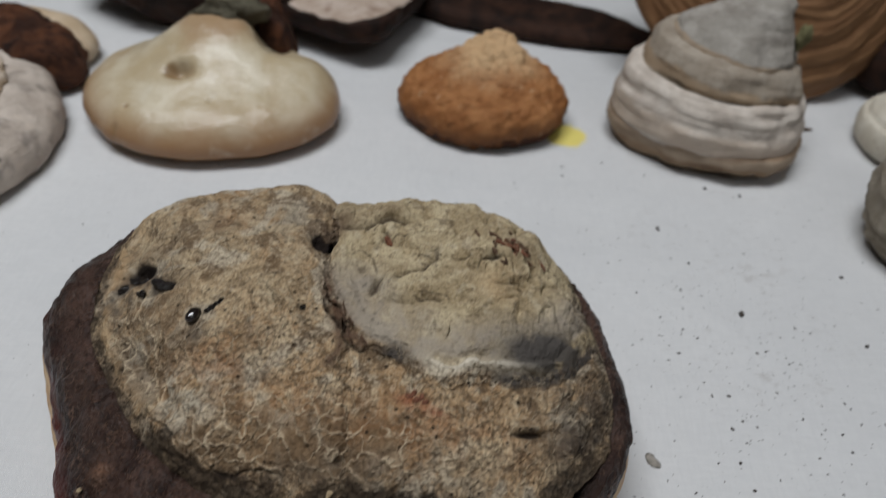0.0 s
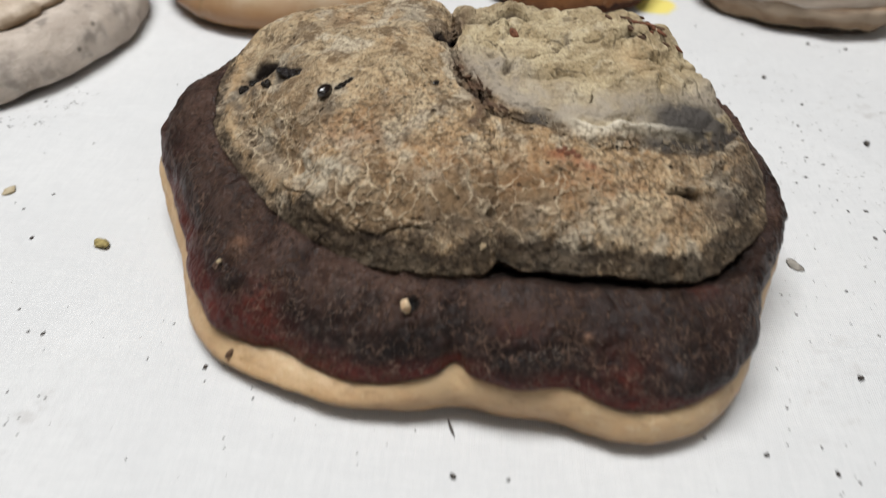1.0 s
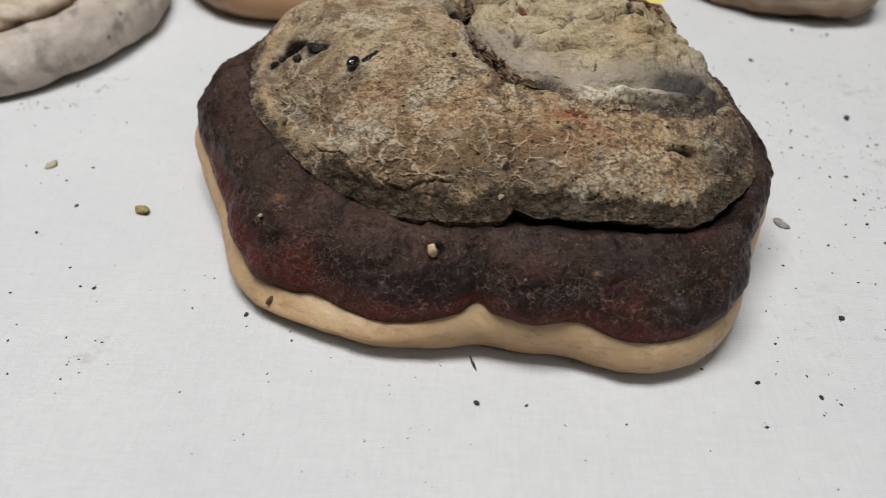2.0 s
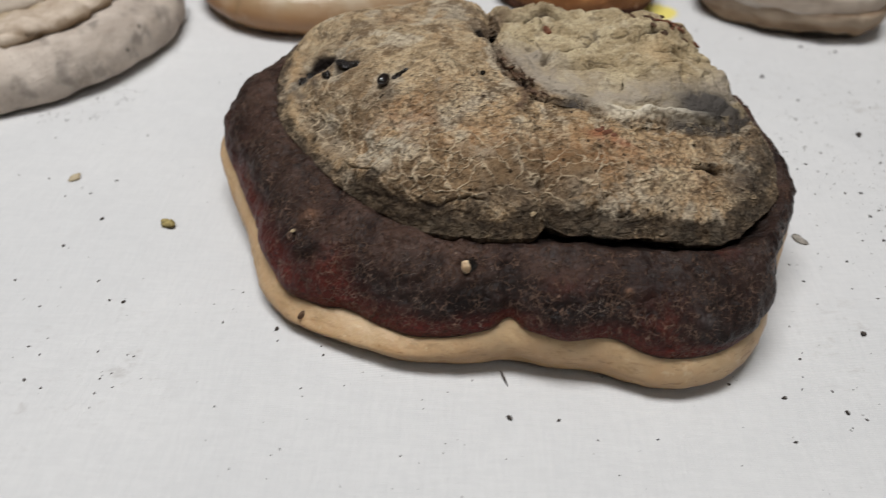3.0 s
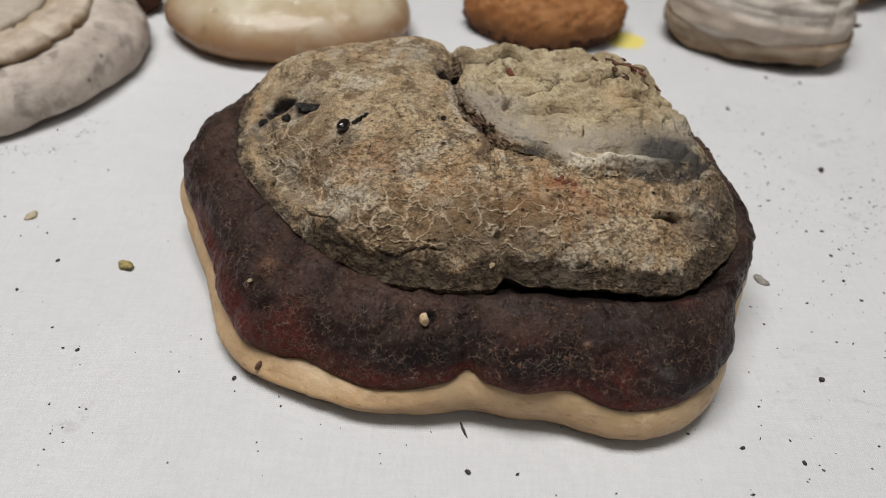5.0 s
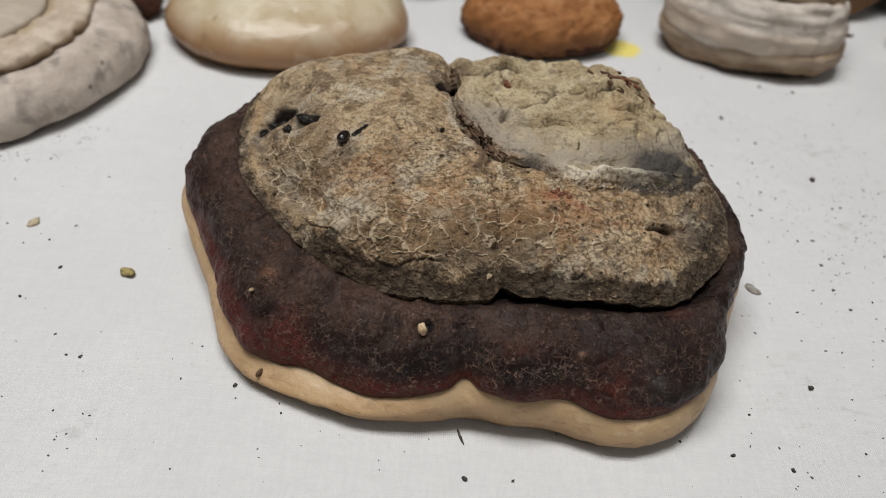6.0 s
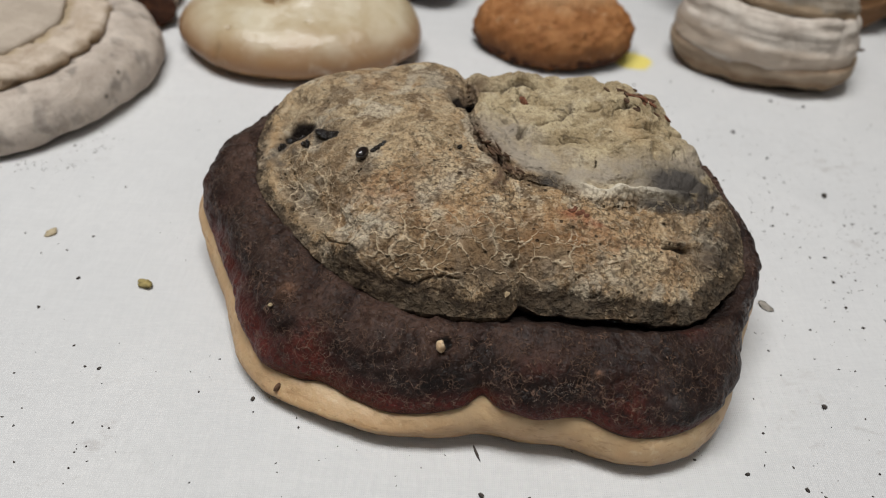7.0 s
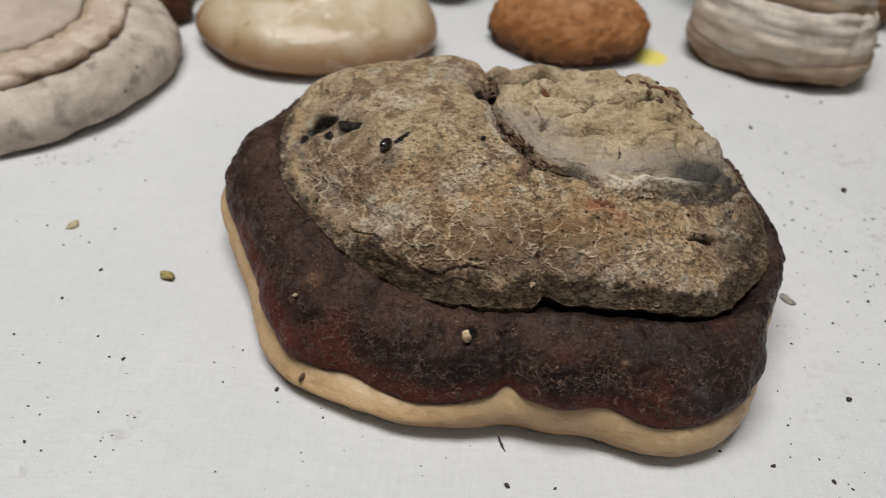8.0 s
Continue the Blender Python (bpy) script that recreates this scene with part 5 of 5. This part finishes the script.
    def dimples(p, th):
        h = -0.0056 * bell(p, -0.008, -0.016, 0.0066, 0.0040, 0.1) + 0.0045 * bell(p, 0.046, 0.004, 0.015) - 0.0060 * bell(p, 0.030, 0.017, 0.008, 0.012)
        h = h + 0.0026 * (bell(p, -0.008, -0.016, 0.0105, 0.0064, 0.1) - bell(p, -0.008, -0.016, 0.0084, 0.0048, 0.1))
        for x, y in ((-0.0285, -0.034), (-0.0330, -0.041), (0.010, -0.030)):
            h = h - 0.0012 * bell(p, x, y, 0.0012)
        return h
    part("cap", lumpy("cap", (0, 0, 0), 0.0635, 0.0490, [(0.78, 0.0005), (0.90, 0.0025), (0.985, 0.0065), (1.0, 0.0105), (0.95, 0.0175), (0.84, 0.0228), (0.70, 0.0265), (0.56, 0.0305), (0.43, 0.0355), (0.31, 0.0410), (0.18, 0.0455), (0.0, 0.0470)], 260, 150, shift=(0.003, 0.021), wave=0.04, seed=21, lumps=((0.03, 0.0014), (0.008, 0.0004)), extra=dimples, marks=((-0.008, -0.0160, 0.0088, 0.0046, 0.6), (-0.0120, -0.0150, 0.0040, 0.0036, 1.0), (-0.0285, -0.034, 0.0015, 0.0010, 0.9), (-0.0330, -0.041, 0.0017, 0.0012, 0.8))), GOLD, ob)
    part("bark_scrap", blob_mesh("bark_scrap", 0.008, 0.0205, 0.0470, 0.0170, 0.0075, 0.0090, 0.1, 8, 0.7, 64, 40), BARKY, ob, "dark mossy bark at its foot")
    part("bark_scrap", blob_mesh("bark_scrap", 0.0235, 0.038, 0.022, 0.0125, 0.0135, 0.030, 0.3, 12, 0.5, 56, 36), ROT, ob, "red-brown rotten wood")


def ochre_material():
    s, c, h, d = mottled_material("ochre_rough_skin", (0.255, 0.098, 0.028), (0.38, 0.170, 0.060), (0.15, 0.058, 0.018), 0.010, 0.7, 0.0010, 0.3, 0.6, 0.4)
    c = s.mix(s.step(s.math("ADD", s.axis(2), s.math("MULTIPLY", s.noise(0.012, 3), 0.012)), 0.031, 0.043), c, (0.56, 0.37, 0.20))
    c = s.mix(s.step(s.math("ADD", s.axis(2), s.math("MULTIPLY", s.noise(0.010, 3, 0.6, 0, 31), 0.012)), 0.022, 0.010), c, (0.17, 0.066, 0.022))
    c = s.mix(s.math("MULTIPLY", s.step(s.noise(0.005, 3, 0.6, 0, 8), 0.60, 0.70), 0.45), c, (0.52, 0.34, 0.19))
    return s.finish(c, h, d)


OCHRE = ochre_material()


def build_ochre_fungus():
    ob = thing("ochre_fungus", 0.1025, 0.400, 0.0, "small rough ochre-brown domed fungus on the white cloth", "fungus")

    def warts(p, th):
        f1, _ = cells(p, 0.0055, 4)
        g1, _ = cells(p, 0.0022, 9)
        high = smoothstep(0.022, 0.034, p[..., 2])
        k1, _ = cells(p, 0.0082, 6)
        return 0.0012 * smoothstep(0.7, 0.1, f1) + 0.0007 * smoothstep(0.7, 0.1, g1) + 0.0016 * high * smoothstep(0.75, 0.1, k1)
    part("cap", lumpy("cap", (0, 0, 0), 0.0435, 0.0345, [(0.80, 0.0003), (0.92, 0.0025), (1.0, 0.0085), (0.985, 0.0140), (0.91, 0.0195), (0.77, 0.0240), (0.60, 0.0275), (0.44, 0.0312), (0.30, 0.0355), (0.17, 0.0392), (0.07, 0.0410), (0.0, 0.0414)], 240, 130, shift=(0.007, 0.012), wave=0.05, seed=33, lumps=((0.02, 0.0018), (0.006, 0.0006)), extra=warts), OCHRE, ob)
    part("foot_rim", lumpy("foot_rim", (0, 0, 0), 0.0438, 0.0348, [(0.80, 0.0001), (0.91, 0.0012), (0.968, 0.0038), (0.985, 0.0062), (0.960, 0.0080), (0.91, 0.0086)], 240, 50, wave=0.05, seed=33, lumps=((0.006, 0.0012), (0.003, 0.0005))), ROT, ob, "dark ragged lower rim")



def zone_material(name, low, high, stain, edge, size):
    """A growth zone of the hoof fungus: mottled, with a tan worn line along its widest rim."""
    s, c, h, d = mottled_material(name, low, high, stain, size, 0.85, 0.0010)
    line = s.step(s.math("ADD", s.attr("rho"), s.math("MULTIPLY", s.math("SUBTRACT", s.noise(0.010, 4, 0.6), 0.5), 0.06)), 0.972, 0.992)
    c = s.mix(s.math("MULTIPLY", line, 0.7), c, edge)
    rows = s.noise(0.006, 3, 0.6, 0.2, 8, (0.25, 0.25, 1.6))
    c = s.mix(s.math("MULTIPLY", s.step(rows, 0.54, 0.66), 0.45), c, stain)
    return s.finish(c, s.math("ADD", h, s.math("MULTIPLY", rows, 0.5)), d)


HOOF_A = zone_material("pale_grey_zone", (0.47, 0.405, 0.345), (0.64, 0.575, 0.505), (0.32, 0.265, 0.22), (0.52, 0.42, 0.33), 0.016)
HOOF_B = zone_material("grey_brown_zone", (0.29, 0.24, 0.185), (0.40, 0.345, 0.28), (0.17, 0.13, 0.095), (0.40, 0.28, 0.17), 0.012)
HOOF_C = zone_material("grey_top_zone", (0.29, 0.265, 0.23), (0.39, 0.36, 0.32), (0.18, 0.155, 0.13), (0.42, 0.30, 0.19), 0.010)
HOOF_D = zone_material("tan_base_zone", (0.235, 0.155, 0.095), (0.33, 0.235, 0.155), (0.15, 0.095, 0.058), (0.40, 0.32, 0.24), 0.012)
MOSS = plain_mottled("dry_moss", (0.14, 0.13, 0.06), (0.22, 0.20, 0.10), (0.07, 0.06, 0.03), 0.003, 0.9, 0.001)


def build_hoof_fungus():
    ob = thing("hoof_fungus", 0.2145, 0.3940, 0.0, "tall grey hoof fungus with stacked growth zones on white cloth", "fungus")
    rx, ry = 0.0465, 0.0420
    kink = lambda p, th: 0.0014 * fbm(p * (1, 1, 0.4), 0.012, 3, 13) - 0.0008 * np.exp(-((p[..., 0] - 0.024 - 0.15 * (p[..., 2] - 0.03)) / 0.003) ** 2) * (p[..., 1] < 0) + 0.0011 * value_noise(p * (0.2, 0.2, 1.0), 0.0032, 4)
    base = lumpy("base_zone", (0, 0, 0), rx, ry, [(0.72, 0.0005), (0.86, 0.001), (0.93, 0.0035), (0.985, 0.008), (1.0, 0.0120), (0.97, 0.0148), (0.92, 0.0156)], 220, 60, wave=0.05, seed=41, lumps=((0.02, 0.0015),), extra=kink, corners=((312, 0.14, 26), (262, -0.05, 14), (222, -0.15, 26)))
    for v in base.vertices:
        if v.co.y < 0:
            v.co.z += 0.0042 * math.exp(-((v.co.x - 0.006) / 0.012) ** 2) * max(0.0, 1 - v.co.z / 0.013)
    part("base_zone", base, HOOF_D, ob, "tan-grey lowest zone with an arched underside")
    part("growth_zone", lumpy("growth_zone", (-0.001, 0.001, 0), rx * 0.985, ry * 0.985, [(0.94, 0.0105), (1.0, 0.0150), (0.995, 0.0210), (0.965, 0.0275), (0.945, 0.0300), (0.925, 0.0345), (0.865, 0.0385), (0.80, 0.0395)], 220, 80, wave=0.05, seed=41, lumps=((0.02, 0.0015),), extra=kink, corners=((312, 0.11, 26), (222, -0.07, 28)), tilt=(0.0, 0.06)), HOOF_A, ob, "pale grey ridged zone")
    part("growth_zone", lumpy("growth_zone", (-0.003, 0.003, 0), rx * 0.82, ry * 0.84, [(0.95, 0.034), (1.0, 0.0385), (0.985, 0.0435), (0.93, 0.0495), (0.85, 0.0535), (0.76, 0.0545)], 220, 60, wave=0.06, seed=44, lumps=((0.015, 0.0016),), extra=kink, tilt=(0.0, 0.13), corners=((315, 0.08, 20),)), HOOF_B, ob, "grey-brown zone")
    part("growth_zone", lumpy("growth_zone", (-0.003, 0.005, 0), rx * 0.66, ry * 0.68, [(0.95, 0.050), (1.0, 0.0530), (0.97, 0.0560), (0.85, 0.0605), (0.70, 0.0650), (0.52, 0.0700), (0.36, 0.0750), (0.20, 0.0790), (0.0, 0.081)], 220, 90, shift=(0.016, 0.002), wave=0.06, seed=47, lumps=((0.014, 0.0020),), extra=kink, tilt=(0.0, 0.15)), HOOF_C, ob, "rough grey top")
    part("moss_tuft", blob_mesh("moss_tuft", 0.031, -0.008, 0.063, 0.0035, 0.003, 0.0055, 0.4, 9, 0.6, 36, 24), MOSS, ob, "dry olive moss tuft")
    part("splinter", blob_mesh("splinter", 0.051, -0.004, 0.012, 0.006, 0.0012, 0.0014, 0.1, 4, 0.3, 16, 10), BARK, ob)


def ridged_material(name, light, dark, period):
    s = Shader(name, 0.7, 0.3)
    rho = s.math("ADD", s.attr("rho"), s.math("MULTIPLY", s.noise(0.02, 4, 0.6, 0.2), 0.12))
    wave = s.math("ADD", s.math("MULTIPLY", s.math("SINE", s.math("MULTIPLY", rho, TAU / period)), 0.6), s.math("MULTIPLY", s.math("SINE", s.math("MULTIPLY", rho, TAU / period * 2.37)), 0.5))
    c = s.mix(s.step(wave, -0.5, 0.8), dark, light)
    c = s.mix(s.math("MULTIPLY", s.step(s.noise(0.012, 5, 0.65, 0.3, 4), 0.5, 0.7), 0.5), c, dark)
    return s.finish(c, s.math("ADD", wave, s.noise(0.002, 3)), 0.0004)


TAN_RIDGED = ridged_material("tan_ridged_shelf", (0.255, 0.138, 0.064), (0.190, 0.095, 0.042), 0.13)
ROT = plain_mottled("rotten_brown_flesh", (0.040, 0.014, 0.007), (0.15, 0.056, 0.024), (0.008, 0.004, 0.003), 0.010, 0.8, 0.004, stain_amount=0.9)
TAN_SKIN = plain_mottled("tan_skin", (0.50, 0.38, 0.25), (0.62, 0.50, 0.36), (0.36, 0.24, 0.14), 0.015, 0.6, 0.0004)
DARK_SHELL = plain_mottled("dark_brown_shell", (0.012, 0.0055, 0.0035), (0.042, 0.018, 0.010), (0.005, 0.003, 0.0025), 0.012, 0.7, 0.0014, spec=0.2)
PORES = plain_mottled("pinkish_pore_face", (0.42, 0.325, 0.255), (0.54, 0.445, 0.375), (0.17, 0.09, 0.05), 0.014, 0.8, 0.0010, stain_amount=0.8)
OFFWHITE = plain_mottled("offwhite_layer", (0.52, 0.47, 0.38), (0.62, 0.58, 0.49), (0.42, 0.36, 0.28), 0.010, 0.8, 0.0005)
GREYISH = plain_mottled("grey_barky_skin", (0.24, 0.205, 0.155), (0.34, 0.30, 0.24), (0.13, 0.10, 0.075), 0.010, 0.85, 0.0010)


def build_back_row():
    ob = thing("tan_shelf_fungus", 0.262, 0.482, 0.0, "large tan-brown shelf fungus with concentric ridges propped on the cloth", "fungus")
    rings = lambda p, th: 0.0005 * np.sin((np.linalg.norm(p[..., :2] / (0.092, 0.090), axis=-1) + 0.06 * value_noise(p, 0.03, 5)) * TAU / 0.14) + 0.0012 * fbm(p, 0.010, 3, 7)
    part("cap", lumpy("cap", (0, 0, 0.079), 0.092, 0.090, [(0.965, -0.0060), (0.99, -0.0040), (1.0, 0.0), (0.97, 0.005), (0.85, 0.012), (0.6, 0.022), (0.3, 0.029), (0.0, 0.031)], 240, 140, wave=0.03, seed=52, lumps=((0.03, 0.0015),), extra=rings, tilt=(1.05, 0.25)), TAN_RIDGED, ob)
    part("pore_face", lumpy("pore_face", (0, 0, 0.079), 0.092, 0.090, [(0.0, -0.022), (0.5, -0.020), (0.9, -0.012), (0.968, -0.0062)], 240, 60, wave=0.03, seed=52, lumps=((0.03, 0.0015),), tilt=(1.05, 0.25)), ROT, ob, "dark brown underside")

    ob = thing("rotted_fungus", -0.150, 0.426, 0.0, "tan domed fungus with a rotted dark brown side", "fungus")
    part("skin", lumpy("skin", (-0.005, 0, 0), 0.042, 0.030, [(0.85, 0.0005), (0.96, 0.003), (1.0, 0.007), (0.96, 0.012), (0.84, 0.017), (0.6, 0.0205), (0.3, 0.022), (0.0, 0.0225)], 160, 80, wave=0.06, seed=61, lumps=((0.02, 0.0015),)), TAN_SKIN, ob)
    gouge = lambda p, th: 0.004 * fbm(p, 0.012, 4, 71)
    part("rotten_side", lumpy("rotten_side", (0.0, -0.012, 0.0), 0.047, 0.027, [(0.86, 0.0005), (1.0, 0.006), (0.98, 0.012), (0.88, 0.019), (0.7, 0.024), (0.4, 0.0265), (0.0, 0.0265)], 160, 90, wave=0.10, seed=66, lumps=((0.015, 0.002),), extra=gouge, turn=-0.45), ROT, ob, "crumbling dark red-brown rot")

    ob = thing("upturned_bracket", -0.072, 0.518, 0.0, "dark brown bracket fungus lying upturned behind the cream one", "fungus")
    part("shell", lumpy("shell", (0, 0, 0), 0.072, 0.066, [(0.50, 0.0005), (0.74, 0.003), (0.90, 0.012), (0.985, 0.026), (1.0, 0.036), (0.985, 0.041), (0.95, 0.0415)], 220, 90, wave=0.08, seed=73, lumps=((0.02, 0.004), (0.006, 0.001)), corners=((205, 0.12, 25), (310, 0.12, 20))), DARK_SHELL, ob)
    part("pore_face", lumpy("pore_face", (0, 0, 0), 0.070, 0.064, [(0.975, 0.0405), (0.92, 0.0425), (0.6, 0.044), (0.0, 0.0445)], 220, 40, wave=0.08, seed=73, lumps=((0.03, 0.002),), corners=((205, 0.12, 25), (310, 0.12, 20))), PORES, ob, "flat pinkish-white pore face")

    ob = thing("upturned_bracket", 0.016, 0.511, 0.0, "tilted bracket fungus with dark rim and pinkish-white pore face", "fungus")
    corner = ((292, 0.22, 22), (20, 0.10, 25))
    part("shell", lumpy("shell", (0, 0, 0.004), 0.050, 0.062, [(0.45, 0.0), (0.74, 0.002), (0.92, 0.008), (0.99, 0.014), (1.0, 0.018), (0.985, 0.0205), (0.95, 0.021)], 220, 90, wave=0.05, seed=75, lumps=((0.02, 0.003), (0.006, 0.001)), corners=corner, tilt=(-0.02, -0.05)), DARK_SHELL, ob)
    part("pore_face", lumpy("pore_face", (0, 0, 0.004), 0.0492, 0.0612, [(0.985, 0.0195), (0.93, 0.0220), (0.6, 0.024), (0.0, 0.0245)], 220, 40, wave=0.05, seed=75, lumps=((0.03, 0.001),), corners=corner, tilt=(-0.02, -0.05)), PORES, ob, "flat pinkish-white pore face")

    # solid dark strip added in place of a shadow across the cloth
    ob = thing("shadow_strip", 0.112, 0.520, 0.0, "long dark strip standing in for a shadow on the white cloth", "bark")
    part("bark", lumpy("bark", (0, 0, 0), 0.100, 0.026, [(0.85, 0.0003), (0.97, 0.002), (1.0, 0.005), (0.93, 0.009), (0.7, 0.012), (0.0, 0.013)], 160, 60, wave=0.12, seed=86, lumps=((0.02, 0.002),), turn=-0.27), DARK_SHELL, ob)
    ob = thing("dark_mass", 0.110, 0.645, 0.0, "tall dark brown bracket fungus at the far side of the cloth", "fungus")
    part("cap", lumpy("cap", (0, 0, 0), 0.120, 0.065, [(0.7, 0.0005), (0.92, 0.006), (1.0, 0.022), (0.98, 0.050), (0.9, 0.080), (0.6, 0.105), (0.0, 0.115)], 160, 80, wave=0.08, seed=81, lumps=((0.03, 0.004),)), DARK_SHELL, ob)
    # dark mass added to fill the black area next to the shelf fungus
    ob = thing("dark_mass", 0.378, 0.459, 0.0, "low dark brown mass beside the tan shelf fungus", "fungus")
    part("cap", lumpy("cap", (0, 0, 0), 0.054, 0.032, [(0.7, 0.0005), (0.92, 0.006), (1.0, 0.016), (0.95, 0.030), (0.7, 0.042), (0.0, 0.048)], 160, 80, wave=0.08, seed=84, lumps=((0.03, 0.003),)), DARK_SHELL, ob)

    ob = thing("offwhite_fungus", 0.337, 0.398, 0.0, "small off-white layered fungus on the white cloth", "fungus")
    part("cap", lumpy("cap", (0, 0, 0), 0.037, 0.034, [(0.8, 0.0005), (0.95, 0.003), (1.0, 0.010), (0.96, 0.016), (0.90, 0.0170), (0.86, 0.0200), (0.7, 0.0240), (0.4, 0.027), (0.0, 0.028)], 160, 80, wave=0.05, seed=91, lumps=((0.015, 0.001),)), OFFWHITE, ob)

    ob = thing("grey_fungus", 0.3150, 0.3120, 0.0, "weathered grey-brown bracket fungus with a rusty edge on the white cloth", "fungus")
    ridges = lambda p, th: 0.0011 * np.sin((p[..., 2] + 0.004 * value_noise(p, 0.02, 3)) * TAU / 0.0075) + 0.0008 * value_noise(p * (0.3, 0.3, 1.0), 0.0030, 8)
    part("cap", lumpy("cap", (0, 0, 0), 0.043, 0.042, [(0.82, 0.0005), (0.93, 0.008), (1.0, 0.020), (0.98, 0.032), (0.90, 0.040), (0.7, 0.046), (0.4, 0.050), (0.0, 0.052)], 180, 120, wave=0.06, seed=95, lumps=((0.015, 0.002), (0.005, 0.0006)), extra=ridges), GREYISH, ob)
    part("bark_scrap", blob_mesh("bark_scrap", -0.033, 0.004, 0.0415, 0.0085, 0.0120, 0.0040, 0.5, 17, 0.6, 40, 26), ROT, ob, "red-brown bark along its edge")


build_pale_bracket()
build_cream_fungus()
build_ochre_fungus()
build_hoof_fungus()
build_back_row()

# ---- crumbs and scraps on the cloth ----
CRUMB = plain_mottled("dark_crumb", (0.030, 0.026, 0.024), (0.085, 0.070, 0.060), (0.014, 0.012, 0.011), 0.002, 0.8, 0.0003)

OLIVE = plain_mottled("olive_wood_chip", (0.20, 0.16, 0.06), (0.42, 0.33, 0.13), (0.10, 0.07, 0.03), 0.002, 0.7, 0.0004)
TANLEAF = plain_mottled("dry_scrap", (0.42, 0.34, 0.22), (0.52, 0.44, 0.30), (0.28, 0.21, 0.13), 0.002, 0.8, 0.0003)
GREYSCRAP = plain_mottled("grey_scrap", (0.24, 0.22, 0.19), (0.34, 0.31, 0.27), (0.14, 0.12, 0.10), 0.002, 0.8, 0.0003)


def crumb(name, x, y, sx, sy, sz, turn, mat, label, seed, group=""):
    ob = part(name, blob_mesh(name, 0, 0, 0.0, sx, sy, sz, turn, seed, 0.55, 14, 9), mat, None)
    ob.location = (x, y, sz * 0.75 + cloth_height(np.array((x, y, 0.0))) - 0.0001)
    return tagged(ob, label, "crumb", group)


crumb("wood_chip", -0.0560, 0.1895, 0.0028, 0.0018, 0.0012, -0.5, OLIVE, "olive-brown angular wood chip lying on the white cloth", 3)
crumb("dry_scrap", -0.0985, 0.2140, 0.0017, 0.0026, 0.0008, -0.3, TANLEAF, "pale tan dry scrap lying on the white cloth", 4)
crumb("grey_scrap", 0.1600, 0.1960, 0.0016, 0.0032, 0.0006, 0.5, GREYSCRAP, "thin grey-brown scrap lying on the white cloth", 5)
crumb("splinter", 0.0570, 0.1290, 0.0004, 0.0030, 0.0004, 0.35, CRUMB, "thin dark splinter lying on the white cloth", 6)
CRUMBS = ((-79, 191, 9), (-86.5, 177, 9), (-83, 214, 6), (-58, 153.5, 9), (-9, 144, 12), (58, 116, 11), (207, 266, 19), (182.5, 317, 16), (164, 152, 12), (133, 127, 10), (148.5, 123, 10), (119, 131, 7),
          (-95, 161, 6), (-68, 120, 5), (6, 135, 6), (153, 121, 6), (192, 295, 10), (257, 293, 12), (253, 254, 13), (227, 346, 11), (211, 350, 11), (142, 353, 9), (91, 324, 9), (192, 225, 8), (216, 217, 7), (229, 205, 7),
          (-69, 162, 6), (-62.5, 154, 6), (-25.5, 146, 6), (-49, 132.5, 5), (-47, 132, 5), (-53.5, 124, 5), (-51, 126, 5), (-53, 119, 5), (-107.5, 213.5, 6), (-89, 205.5, 6), (-97, 203, 5), (186, 224.5, 7),
          (190, 211, 9), (189.5, 198, 9), (191.5, 188, 8), (172, 185.5, 7), (180, 167.5, 6), (142, 141.5, 6), (154, 174.5, 6), (-82, 150, 6), (147, 130, 5), (175.5, 148.5, 5))
for k, (x, y, w) in enumerate(CRUMBS):
    rng = random.Random(k)
    w = w / 16500
    crumb("crumb", x / 1000, y / 1000, w * rng.uniform(1.0, 1.5), w * rng.uniform(0.7, 1.0), w * 0.7, rng.uniform(0, 3), CRUMB, "tiny black crumb lying on the white cloth", 100 + k, "crumbs on the cloth")


def build_dust():
    """Fine dark specks, thick on the right of the large fungus and thin elsewhere."""
    rng = random.Random(9)
    verts, faces = [], []
    for k in range(1350):
        if k >= 1260:
            x, y = rng.choice(((-0.112, 0.257), (-0.104, 0.272), (-0.101, 0.281), (-0.125, 0.256)))
            x, y = x + rng.gauss(0, 0.0055), y + rng.gauss(0, 0.0022)
        elif k < 860:
            x, y = rng.gauss(0.205, 0.038), rng.gauss(0.235, 0.055)
        elif k < 1050:
            x, y = rng.uniform(-0.14, 0.20), rng.uniform(0.09, 0.165)
        else:
            x, y = rng.uniform(-0.13, 0.26), rng.uniform(0.17, 0.40)
        w = min(0.00065, max(0.00010, rng.lognormvariate(-8.60 if k < 860 else -8.55, 0.5)))
        a, b, t = w * rng.uniform(0.8, 1.8), w * rng.uniform(0.5, 1.0), rng.uniform(0, 3.2)
        base = len(verts)
        ground = float(cloth_height(np.array((x, y, 0.0))))
        for q in ((a, 0, 0), (0.2 * a, b, 0), (-a, 0.3 * b, 0), (-0.1 * a, -b, 0), (0, 0, w * 0.8)):
            verts.append((x + q[0] * math.cos(t) - q[1] * math.sin(t), y + q[0] * math.sin(t) + q[1] * math.cos(t), ground + 0.00005 + q[2]))
        faces += [(base + i, base + (i + 1) % 4, base + 4) for i in range(4)]
    me = bpy.data.meshes.new("dust_specks")
    me.from_pydata(verts, [], faces)
    return tagged(part("dust_specks", me, CRUMB, None), "fine dark specks scattered over the white cloth", "dust", kind="stuff")


build_dust()
